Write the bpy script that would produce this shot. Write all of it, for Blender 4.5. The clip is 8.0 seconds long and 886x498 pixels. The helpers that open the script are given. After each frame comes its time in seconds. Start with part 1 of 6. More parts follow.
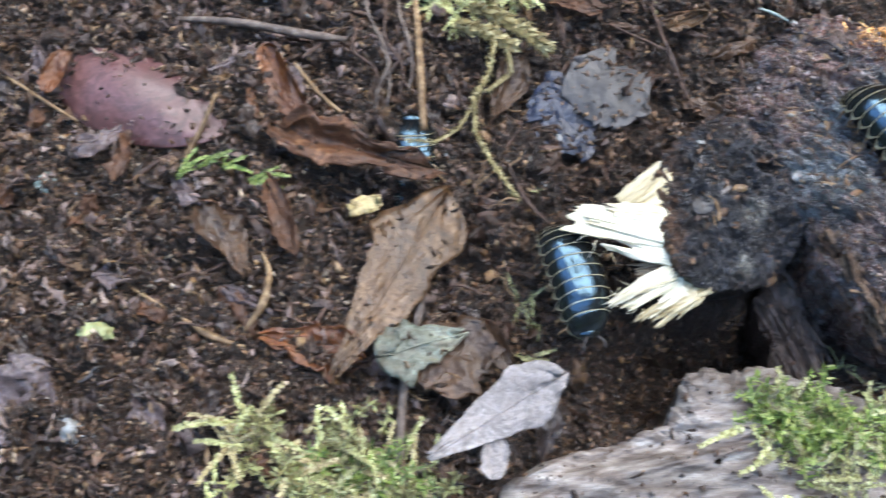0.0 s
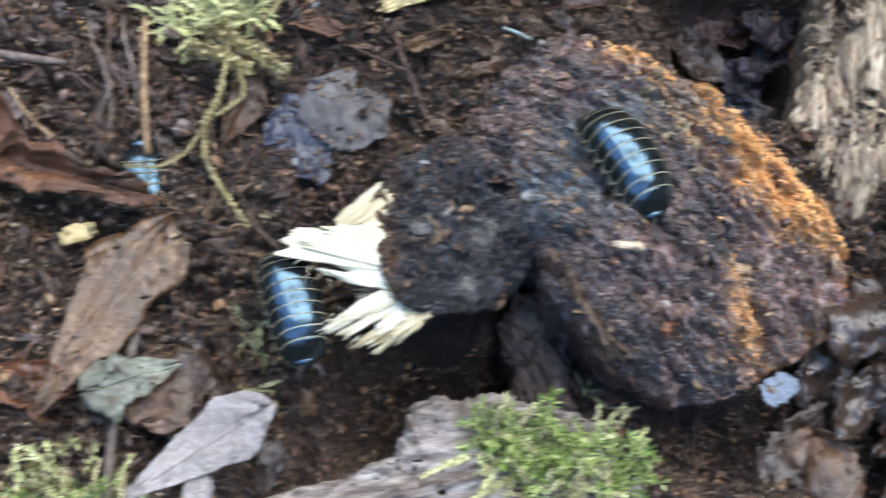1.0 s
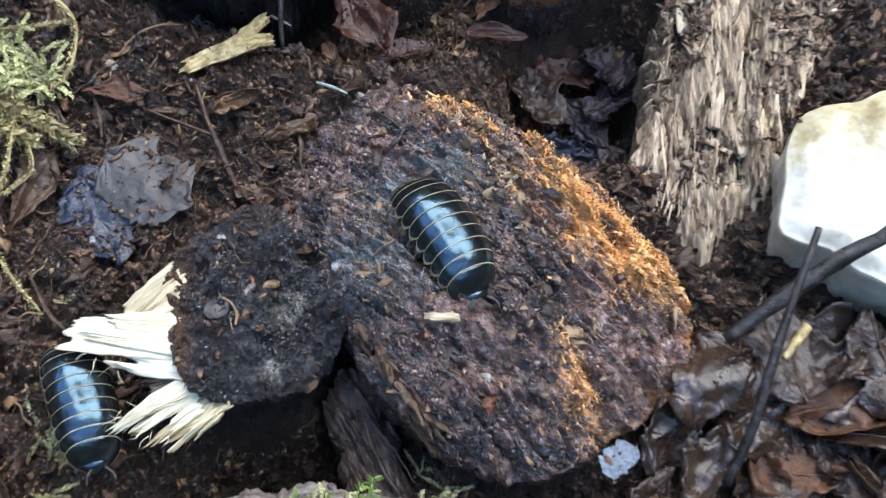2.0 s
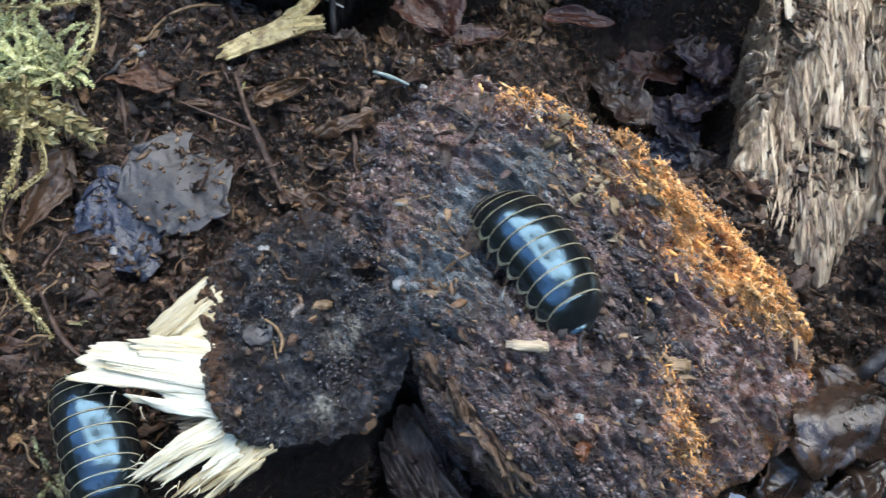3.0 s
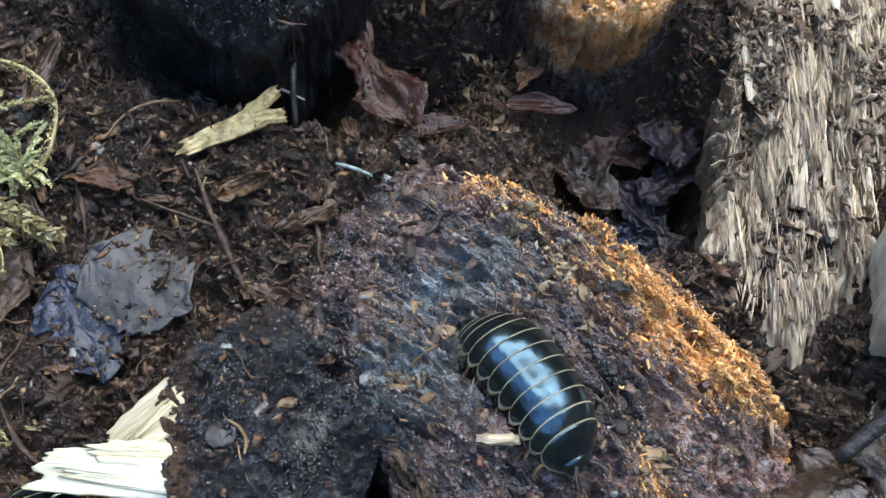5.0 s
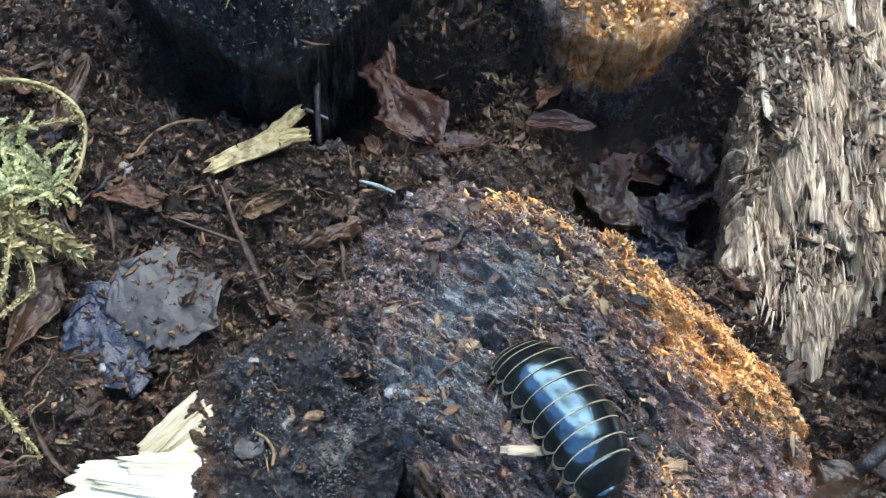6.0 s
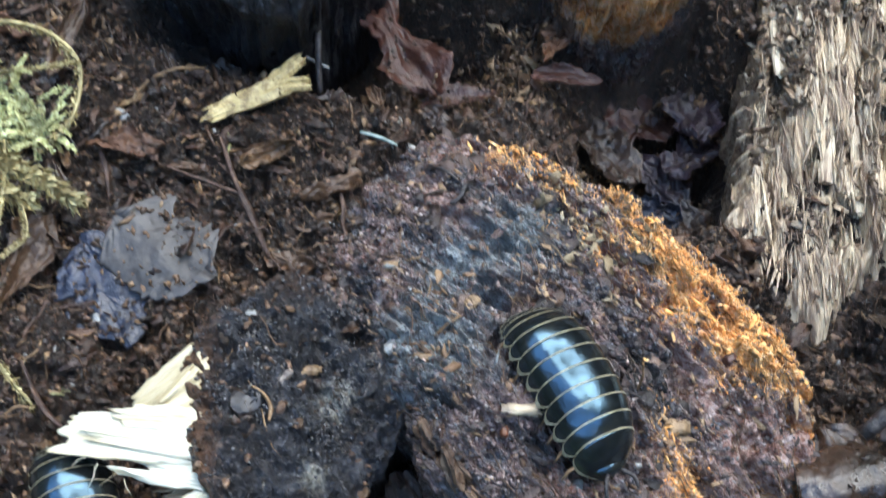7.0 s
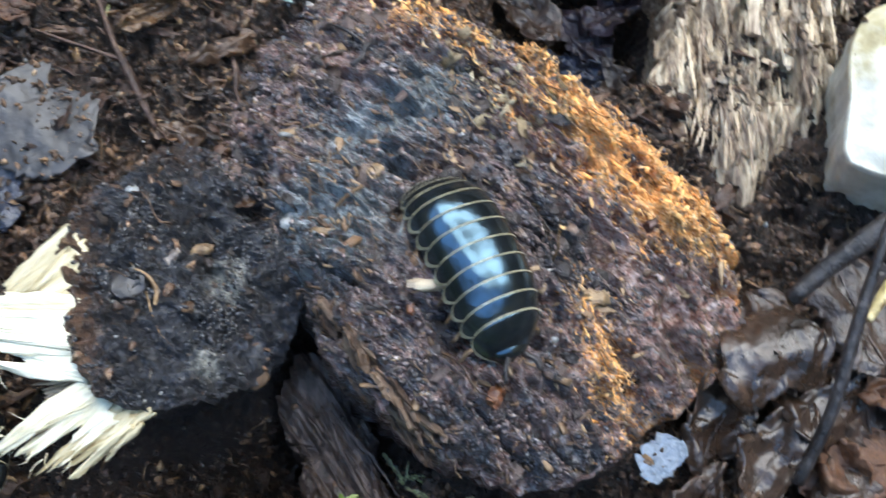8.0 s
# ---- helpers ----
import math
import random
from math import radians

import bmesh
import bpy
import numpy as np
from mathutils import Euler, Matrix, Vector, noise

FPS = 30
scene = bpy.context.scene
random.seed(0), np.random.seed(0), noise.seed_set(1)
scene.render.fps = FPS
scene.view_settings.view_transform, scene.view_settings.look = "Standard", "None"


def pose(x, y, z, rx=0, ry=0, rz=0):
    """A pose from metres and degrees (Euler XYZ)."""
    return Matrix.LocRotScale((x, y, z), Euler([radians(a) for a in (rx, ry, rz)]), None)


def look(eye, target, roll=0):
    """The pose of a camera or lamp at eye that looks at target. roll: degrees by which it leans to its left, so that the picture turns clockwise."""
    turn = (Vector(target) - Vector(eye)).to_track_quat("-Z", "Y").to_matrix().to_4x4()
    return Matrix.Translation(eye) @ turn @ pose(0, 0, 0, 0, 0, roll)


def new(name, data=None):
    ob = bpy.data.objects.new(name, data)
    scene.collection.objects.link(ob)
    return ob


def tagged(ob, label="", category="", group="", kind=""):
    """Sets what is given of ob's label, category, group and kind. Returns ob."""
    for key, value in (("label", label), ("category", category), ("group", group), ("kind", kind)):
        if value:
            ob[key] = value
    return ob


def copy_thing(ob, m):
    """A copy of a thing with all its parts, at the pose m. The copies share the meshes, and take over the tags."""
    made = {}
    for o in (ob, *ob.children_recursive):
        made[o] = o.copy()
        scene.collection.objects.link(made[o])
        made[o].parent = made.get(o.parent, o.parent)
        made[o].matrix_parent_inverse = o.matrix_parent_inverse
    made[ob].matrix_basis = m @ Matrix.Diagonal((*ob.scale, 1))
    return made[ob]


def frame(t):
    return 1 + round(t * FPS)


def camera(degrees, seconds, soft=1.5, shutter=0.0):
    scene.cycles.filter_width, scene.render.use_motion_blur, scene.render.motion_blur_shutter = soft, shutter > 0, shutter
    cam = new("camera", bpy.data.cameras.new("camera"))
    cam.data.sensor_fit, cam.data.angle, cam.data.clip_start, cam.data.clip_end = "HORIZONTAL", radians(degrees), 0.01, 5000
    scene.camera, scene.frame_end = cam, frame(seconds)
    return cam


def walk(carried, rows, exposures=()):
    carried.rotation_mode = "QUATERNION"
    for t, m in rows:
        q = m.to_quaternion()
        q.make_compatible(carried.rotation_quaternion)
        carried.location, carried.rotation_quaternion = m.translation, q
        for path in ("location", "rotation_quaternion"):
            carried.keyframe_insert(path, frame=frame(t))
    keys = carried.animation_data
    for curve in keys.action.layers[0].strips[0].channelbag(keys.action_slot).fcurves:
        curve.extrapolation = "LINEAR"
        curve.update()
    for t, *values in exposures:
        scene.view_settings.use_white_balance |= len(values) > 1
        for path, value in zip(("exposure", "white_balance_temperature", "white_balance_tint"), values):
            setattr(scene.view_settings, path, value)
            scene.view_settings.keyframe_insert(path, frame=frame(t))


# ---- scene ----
MM = 0.001
cam = camera(39.54, 8.0, soft=1.2, shutter=0.6)
# Seconds, eye, point looked at, roll; lengths in millimetres.
PATH = [
    (0, (0.01, 0.01, 168.00), (0.01, 40.22, 44.38), 0.00),
    (0.5, (11.66, -0.94, 164.83), (14.60, 41.42, 41.96), 3.35),
    (1, (29.33, -1.23, 161.76), (35.64, 43.57, 39.89), 6.44),
    (1.5, (44.18, 3.08, 160.24), (53.87, 48.43, 38.79), 8.17),
    (1.7, (48.54, 4.50, 159.79), (59.86, 51.00, 38.92), 8.68),
    (2.8, (46.41, 16.67, 131.15), (57.12, 63.12, 10.20), 7.82),
    (3, (44.85, 16.40, 131.13), (53.44, 65.18, 10.93), 5.59),
    (3.5, (43.60, 17.97, 129.35), (52.67, 66.70, 9.17), 6.48),
    (4, (44.64, 18.60, 126.68), (55.97, 68.42, 7.14), 8.31),
    (4.5, (44.89, 17.39, 128.87), (57.25, 72.67, 11.86), 7.17),
    (4.7, (45.89, 17.94, 129.09), (58.39, 73.85, 12.39), 6.57),
    (6, (44.87, 16.40, 131.06), (55.42, 75.19, 15.59), 4.00),
    (6.5, (44.43, 16.22, 130.71), (54.52, 74.31, 14.85), 4.06),
    (7, (44.15, 17.47, 128.49), (55.00, 72.11, 11.03), 5.95),
    (7.5, (45.55, 19.66, 123.22), (58.69, 66.02, 2.48), 10.34),
    (8, (48.45, 20.12, 120.04), (64.46, 61.66, -2.10), 13.50),
]


def mm(v):
    return tuple(c * MM for c in v)


walk(cam, [(t, look(mm(eye), mm(target), roll)) for t, eye, target, roll in PATH],
     exposures=[(0.0, 3.31, 6650, 7), (1.7, 3.16, 6650, 7), (3.0, 2.97, 6650, 5), (4.5, 2.93, 6600, 4), (6.0, 3.17, 6500, 3), (8.0, 3.29, 6600, 3)])

# ---- world and light ----
SUN_ELEVATION, SUN_AZIMUTH = 46.0, 50.0     # degrees; azimuth counter-clockwise from +x
world = bpy.data.worlds.new("sky")
world.use_nodes = True
scene.world = world
sky = world.node_tree.nodes.new("ShaderNodeTexSky")
sky.sky_type, sky.sun_disc = "NISHITA", False
sky.dust_density, sky.ozone_density = 0.2, 2.0
sky.sun_elevation, sky.sun_rotation = radians(SUN_ELEVATION), radians(90 - SUN_AZIMUTH)
world.node_tree.links.new(sky.outputs[0], world.node_tree.nodes["Background"].inputs[0])
world.node_tree.nodes["Background"].inputs[1].default_value = 0.15
sun = new("sun", bpy.data.lights.new("sun", "SUN"))
sun.data.energy, sun.data.angle, sun.data.color = 1.5, radians(85), (1.0, 0.91, 0.78)
_e, _a = radians(SUN_ELEVATION), radians(SUN_AZIMUTH)
sun.matrix_world = look((0, 0, 0), (-math.cos(_e) * math.cos(_a), -math.cos(_e) * math.sin(_a), -math.sin(_e)))

# ---- numeric helpers ----
rng = np.random.default_rng(7)


def lattice(ix, iy, seed):
    v = np.sin(ix * 127.1 + iy * 311.7 + seed * 74.7) * 43758.5453
    return v - np.floor(v)


def vnoise(x, y, seed=0):
    """Smooth value noise in -1..1."""
    x, y = np.asarray(x, float), np.asarray(y, float)
    ix, iy = np.floor(x), np.floor(y)
    fx, fy = x - ix, y - iy
    fx, fy = fx * fx * (3 - 2 * fx), fy * fy * (3 - 2 * fy)
    a, b = lattice(ix, iy, seed), lattice(ix + 1, iy, seed)
    c, d = lattice(ix, iy + 1, seed), lattice(ix + 1, iy + 1, seed)
    return 2 * ((a * (1 - fx) + b * fx) * (1 - fy) + (c * (1 - fx) + d * fx) * fy) - 1


def fbm(x, y, octaves=4, seed=0, gain=0.5):
    total, amp, norm = 0, 1.0, 0
    for k in range(octaves):
        total = total + amp * vnoise(x * 2.03**k + 17.3 * k, y * 2.03**k - 9.1 * k, seed + k)
        norm, amp = norm + amp, amp * gain
    return total / norm


def ridged(x, y, octaves=3, seed=0):
    return 1 - 2 * np.abs(fbm(x, y, octaves, seed))


def smooth(a, b, x):
    t = np.clip((np.asarray(x, float) - a) / (b - a), 0, 1)
    return t * t * (3 - 2 * t)


def pit(x, y, cx, cy, rx, ry, turn=0.0):
    c, s = math.cos(radians(turn)), math.sin(radians(turn))
    u, v = ((x - cx) * c + (y - cy) * s) / rx, (-(x - cx) * s + (y - cy) * c) / ry
    return np.exp(-(u * u + v * v) ** 1.5)


def mesh_from(name, verts, faces, material, smooth_shade=True):
    """A mesh from vertices in millimetres and faces of one size."""
    verts, faces = np.asarray(verts, np.float32) * MM, np.asarray(faces, np.int32)
    me = bpy.data.meshes.new(name)
    n, k = faces.shape
    me.vertices.add(len(verts))
    me.vertices.foreach_set("co", verts.ravel())
    me.loops.add(n * k)
    me.loops.foreach_set("vertex_index", faces.ravel())
    me.polygons.add(n)
    me.polygons.foreach_set("loop_start", np.arange(0, n * k, k, dtype=np.int32))
    me.polygons.foreach_set("loop_total", np.full(n, k, dtype=np.int32))
    me.polygons.foreach_set("use_smooth", np.full(n, smooth_shade))
    me.update(calc_edges=True)
    me.validate()
    me.materials.append(material)
    return me


def set_zone(me, name, values):
    attribute = me.attributes.new(name, "FLOAT", "POINT")
    attribute.data.foreach_set("value", np.asarray(values, np.float32))


def grid_faces(rows, cols, wrap=False, first=0):
    r, c = np.meshgrid(np.arange(rows - 1), np.arange(cols if wrap else cols - 1), indexing="ij")
    d = (c + 1) % cols
    return (first + np.stack([r * cols + c, r * cols + d, (r + 1) * cols + d, (r + 1) * cols + c], -1)).reshape(-1, 4)


def thing(name, label, category, group="", at=None):
    ob = new(name)
    ob.empty_display_size = 0.004
    if at is not None:
        ob.matrix_world = at
    return tagged(ob, label, category, group)


def part(name, me, parent, label="", kind="", at=None):
    ob = new(name, me)
    ob.parent = parent
    if at is not None:
        ob.matrix_basis = at
    return tagged(ob, label, kind=kind)


def place(x, y, z, rx=0, ry=0, rz=0):
    return pose(x * MM, y * MM, z * MM, rx, ry, rz)


# ---- materials ----
def surface(name, stops, scale, rough=0.6, bump=0.3, fine=4.0, island=0.0, spec=0.5, coat=0.0, stretch=(1, 1, 1),
            zone=None, zone_stops=None, deep=0.55, sss=0.0, turn=0.0, rough_spread=0.18, depth=0.0005, coords="Object", patch=None, patch_scale=0.25, zones=(), piece=0.0):
    """Grain and stains at two scales, on object coordinates. island: share of the colour drawn per loose piece."""
    m = bpy.data.materials.new(name)
    m.use_nodes = True
    n, l = m.node_tree.nodes, m.node_tree.links
    bsdf = n["Principled BSDF"]
    tex = n.new("ShaderNodeTexCoord")
    mapping = n.new("ShaderNodeMapping")
    mapping.inputs["Scale"].default_value = stretch
    mapping.inputs["Rotation"].default_value = (0, 0, radians(turn))
    l.new(tex.outputs[coords], mapping.inputs["Vector"])

    def noise_at(s, detail=6.0, rough_in=0.6):
        node = n.new("ShaderNodeTexNoise")
        node.inputs["Scale"].default_value, node.inputs["Detail"].default_value = s, detail
        node.inputs["Roughness"].default_value = rough_in
        l.new(mapping.outputs[0], node.inputs["Vector"])
        return node.outputs[0]

    def spread(value, low=0.3, high=0.7, to_low=0.0, to_high=1.0):
        node = n.new("ShaderNodeMapRange")
        node.inputs["From Min"].default_value, node.inputs["From Max"].default_value = low, high
        node.inputs["To Min"].default_value, node.inputs["To Max"].default_value = to_low, to_high
        l.new(value, node.inputs["Value"])
        return node.outputs[0]

    def blend(a, b, factor, mode="MIX", kind="RGBA"):
        node = n.new("ShaderNodeMix")
        node.data_type, node.blend_type = kind, mode
        ins = [s for s in node.inputs if s.type == ("RGBA" if kind == "RGBA" else "VALUE") and s.enabled]
        outs = [s for s in node.outputs if s.enabled]
        if kind == "RGBA":
            fac = [s for s in node.inputs if s.name == "Factor" and s.type == "VALUE"][0]
            pair = [s for s in node.inputs if s.type == "RGBA"]
        else:
            fac, pair = ins[0], ins[1:3]
        for socket, value in ((fac, factor), (pair[0], a), (pair[1], b)):
            if hasattr(value, "is_output"):
                l.new(value, socket)
            else:
                socket.default_value = value
        return (outs if kind != "RGBA" else [s for s in node.outputs if s.type == "RGBA"])[0]

    def ramp(value, colours):
        node = n.new("ShaderNodeValToRGB")
        while len(node.color_ramp.elements) < len(colours):
            node.color_ramp.elements.new(0.5)
        for element, (at, colour) in zip(node.color_ramp.elements, colours):
            element.position, element.color = at, (*colour, 1)
        l.new(value, node.inputs[0])
        return node.outputs[0]

    grain = spread(noise_at(scale))
    value = grain
    if island:
        geo = n.new("ShaderNodeNewGeometry")
        value = blend(grain, geo.outputs["Random Per Island"], island, kind="FLOAT")
    if piece:
        value = blend(value, n.new("ShaderNodeObjectInfo").outputs["Random"], piece, kind="FLOAT")
    colour = ramp(value, stops)
    if patch:
        colour = blend(colour, ramp(grain, patch), spread(noise_at(scale * patch_scale, 4.0, 0.7), 0.47, 0.56))
    for zone, zone_stops in list(zones) + ([(zone, zone_stops)] if zone else []):
        att = n.new("ShaderNodeAttribute")
        att.attribute_name = zone
        torn = n.new("ShaderNodeMath")
        torn.operation, torn.use_clamp = "MULTIPLY_ADD", True
        wobble = spread(noise_at(scale * 1.7), 0.3, 0.7, -0.55, 0.55)
        l.new(att.outputs["Fac"], torn.inputs[0])
        torn.inputs[1].default_value = 1.6
        shift = n.new("ShaderNodeMath")
        shift.operation, shift.inputs[1].default_value = "SUBTRACT", 0.3
        l.new(wobble, shift.inputs[0])
        l.new(shift.outputs[0], torn.inputs[2])
        colour = blend(colour, ramp(grain, zone_stops), torn.outputs[0])
    stain = ramp(spread(noise_at(scale * 0.19, 3.0), 0.35, 0.65), [(0, (deep,) * 3), (1, (1.15,) * 3)])
    colour = blend(colour, stain, 1.0, "MULTIPLY")
    l.new(colour, bsdf.inputs["Base Color"])
    l.new(spread(noise_at(scale * 0.7), 0.3, 0.7, max(rough - rough_spread, 0.03), min(rough + rough_spread, 1)), bsdf.inputs["Roughness"])
    bsdf.inputs["Specular IOR Level"].default_value = spec
    bsdf.inputs["Coat Weight"].default_value, bsdf.inputs["Coat Roughness"].default_value = min(coat, 1), 0.10
    bsdf.inputs["Coat IOR"].default_value = 1.75 if coat > 1 else 1.5
    if sss:
        bsdf.inputs["Subsurface Weight"].default_value = sss
        bsdf.inputs["Subsurface Radius"].default_value = (0.0008, 0.0005, 0.0003)
        bsdf.inputs["Subsurface Scale"].default_value = 1.0
    if bump:
        node = n.new("ShaderNodeBump")
        node.inputs["Strength"].default_value, node.inputs["Distance"].default_value = bump, depth
        l.new(blend(noise_at(scale * fine, 3.0), noise_at(scale * 1.3), 0.5, kind="FLOAT"), node.inputs["Height"])
        l.new(node.outputs[0], bsdf.inputs["Normal"])
    return m


WOODLAND = surface("woodland", [(0, (0.008, 0.010, 0.005)), (0.5, (0.03, 0.045, 0.015)), (1, (0.07, 0.10, 0.03))], 3.0, 0.8, 0.0)
WOODLAND_LEAF = surface("tree_leaves", [(0, (0.02, 0.035, 0.01)), (0.5, (0.04, 0.075, 0.02)), (1, (0.08, 0.12, 0.035))], 6.0, 0.6, 0.0, island=0.7)
SOIL = surface("soil", [(0, (0.0088, 0.005, 0.00308)), (0.5, (0.0198, 0.0108, 0.00616)), (0.8, (0.055, 0.03, 0.01672)), (1, (0.132, 0.076, 0.04224))], 1300, 0.38, 1.0, depth=0.0009, spec=0.6)
# Pale share is raised so light crumbs also imitate the wet soil's sparkle.
CRUMB = surface("soil_crumbs", [(0, (0.0088, 0.0055, 0.00352)), (0.4, (0.0308, 0.0163, 0.01012)), (0.66, (0.0814, 0.043, 0.02552)), (0.84, (0.2035, 0.116, 0.06688)), (1, (0.484, 0.32, 0.1848))],
                1500, 0.32, 0.9, island=0.75, spec=0.75)
CLOD = surface("soil_clods", [(0, (0.0088, 0.006, 0.0044)), (0.4, (0.033, 0.019, 0.01276)), (0.75, (0.0825, 0.046, 0.02904)), (1, (0.198, 0.118, 0.07392))], 1500, 0.36, 1.0, island=0.4, spec=0.6)
FLAKE = surface("litter_flakes", [(0, (0.0132, 0.0083, 0.005896)), (0.4, (0.0418, 0.0239, 0.01364)), (0.7, (0.0935, 0.0515, 0.02737)), (0.9, (0.187, 0.1104, 0.05535)), (1, (0.396, 0.2668, 0.1302))],
                1400, 0.42, 0.9, island=0.8, spec=0.5)
LITTER_TAN = surface("tan_crumbs", [(0, (0.044, 0.024, 0.0132)), (0.5, (0.176, 0.1, 0.0528)), (1, (0.396, 0.27, 0.1496))], 1400, 0.5, 0.5, island=0.8)
SLAB_GRAIN = surface("slab_grains", [(0, (0.005, 0.006, 0.008)), (0.5, (0.016, 0.017, 0.022)), (0.8, (0.045, 0.044, 0.050)), (0.95, (0.14, 0.12, 0.10)), (1, (0.4, 0.36, 0.3))], 1500, 0.30, 0.4, island=0.85, spec=0.8)
TAN_FLAKE = surface("tan_flakes", [(0, (0.10, 0.065, 0.035)), (0.5, (0.30, 0.22, 0.12)), (1, (0.55, 0.46, 0.30))], 1400, 0.5, 0.6, island=0.8)
BARK_DARK = surface("dark_bark_strip", [(0, (0.014, 0.010, 0.009)), (0.5, (0.075, 0.052, 0.043)), (1, (0.20, 0.145, 0.120))], 700, 0.4, 0.9, stretch=(2, 0.5, 1))
FIBRE = surface("rootlets", [(0, (0.033, 0.018, 0.01056)), (0.6, (0.11, 0.06, 0.0308)), (1, (0.33, 0.21, 0.1056))], 1600, 0.6, 0.3, island=0.8)
GRIT = surface("grit", [(0, (0.14, 0.14, 0.13)), (0.6, (0.26, 0.26, 0.25)), (1, (0.42, 0.43, 0.42))], 2500, 0.4, 0.3, island=0.6)
ROT = surface("rotten_log", [(0, (0.016, 0.009, 0.009)), (0.25, (0.060, 0.034, 0.031)), (0.55, (0.200, 0.128, 0.120)), (0.8, (0.36, 0.27, 0.255)), (1, (0.56, 0.48, 0.44))],
              800, 0.23, 1.0, spec=0.9, depth=0.0013, deep=0.38, zones=[("red", [(0, (0.045, 0.018, 0.013)), (0.35, (0.25, 0.118, 0.088)), (0.65, (0.43, 0.285, 0.245)), (1, (0.62, 0.50, 0.46))]), ("black", [(0, (0.004, 0.004, 0.006)), (0.6, (0.016, 0.016, 0.022)), (1, (0.06, 0.06, 0.07))]),
                     ("ash", [(0, (0.045, 0.050, 0.056)), (0.3, (0.14, 0.158, 0.172)), (0.65, (0.25, 0.278, 0.285)), (1, (0.40, 0.425, 0.415))])], patch=[(0, (0.007, 0.007, 0.010)), (0.4, (0.046, 0.043, 0.052)), (0.75, (0.175, 0.163, 0.18)), (1, (0.44, 0.43, 0.43))], zone="rust", zone_stops=[(0, (0.26, 0.095, 0.036)), (0.18, (0.66, 0.245, 0.07)), (0.42, (0.90, 0.43, 0.13)), (1, (0.91, 0.70, 0.46))])
CHAR = surface("black_bark", [(0, (0.004, 0.004, 0.006)), (0.5, (0.011, 0.011, 0.014)), (0.8, (0.032, 0.031, 0.036)), (1, (0.15, 0.135, 0.12))],
               1000, 0.38, 1.0, spec=0.45, zones=[("ash", [(0, (0.09, 0.09, 0.08)), (0.5, (0.24, 0.235, 0.21)), (1, (0.46, 0.45, 0.40))])], depth=0.0009, patch=[(0, (0.006, 0.007, 0.010)), (0.6, (0.024, 0.026, 0.034)), (1, (0.11, 0.112, 0.118))], zone="rust", zone_stops=[(0, (0.035, 0.018, 0.010)), (0.6, (0.10, 0.05, 0.026)), (1, (0.19, 0.11, 0.06))])
RUST = surface("orange_rot", [(0, (0.30, 0.11, 0.04)), (0.15, (0.66, 0.245, 0.068)), (0.4, (0.88, 0.40, 0.11)), (0.7, (0.91, 0.54, 0.22)), (1, (0.90, 0.73, 0.50))], 700, 0.6, 0.4, island=0.4, sss=0.1, deep=0.8)
PALE = surface("torn_pale_wood", [(0, (0.34, 0.24, 0.11)), (0.2, (0.60, 0.51, 0.31)), (0.45, (0.74, 0.69, 0.51)), (1, (0.82, 0.79, 0.66))], 500, 0.55, 0.6, stretch=(2, 0.2, 1), deep=0.72, piece=0.2)
PALE_OLD = surface("yellowed_torn_wood", [(0, (0.20, 0.13, 0.06)), (0.25, (0.46, 0.37, 0.20)), (0.6, (0.64, 0.56, 0.37)), (1, (0.76, 0.71, 0.55))], 500, 0.55, 0.8, stretch=(2.4, 0.2, 1), deep=0.7, piece=0.2)
OLDWOOD = surface("weathered_wood", [(0, (0.06, 0.04, 0.028)), (0.18, (0.23, 0.16, 0.108)), (0.36, (0.48, 0.365, 0.24)), (0.6, (0.70, 0.59, 0.42)), (1, (0.82, 0.76, 0.62))],
                  600, 0.5, 0.9, stretch=(3.0, 0.28, 1), turn=15, island=0.25, piece=0.3, deep=0.9,
                  patch=[(0, (0.04, 0.026, 0.018)), (0.4, (0.20, 0.135, 0.09)), (1, (0.56, 0.46, 0.34))], patch_scale=0.3)
WOOD_CRUMB = surface("wood_crumbs", [(0, (0.06, 0.038, 0.025)), (0.35, (0.20, 0.13, 0.085)), (0.7, (0.40, 0.30, 0.20)), (1, (0.64, 0.54, 0.42))], 1400, 0.5, 0.6, island=0.75)
STONE = surface("white_stone", [(0, (0.48, 0.47, 0.39)), (0.5, (0.63, 0.62, 0.53)), (1, (0.74, 0.73, 0.64))], 260, 0.7, 0.35, deep=0.9,
                zone="lichen", zone_stops=[(0, (0.26, 0.20, 0.09)), (0.5, (0.48, 0.41, 0.24)), (1, (0.60, 0.56, 0.42))])
TWIG_DARK = surface("wet_dark_twig", [(0, (0.010, 0.009, 0.010)), (0.6, (0.035, 0.030, 0.030)), (1, (0.09, 0.08, 0.075))], 900, 0.35, 0.7, stretch=(1, 1, 0.3))
TWIG_GREY = surface("grey_twig", [(0, (0.05, 0.035, 0.028)), (0.6, (0.14, 0.105, 0.085)), (1, (0.27, 0.22, 0.18))], 800, 0.6, 0.7)
ROOT = surface("brown_root", [(0, (0.018, 0.010, 0.008)), (0.5, (0.065, 0.035, 0.024)), (1, (0.17, 0.10, 0.068))], 900, 0.5, 0.9)
STALK = surface("tan_stalk", [(0, (0.10, 0.055, 0.025)), (0.6, (0.24, 0.15, 0.075)), (1, (0.42, 0.30, 0.17))], 900, 0.55, 0.5)
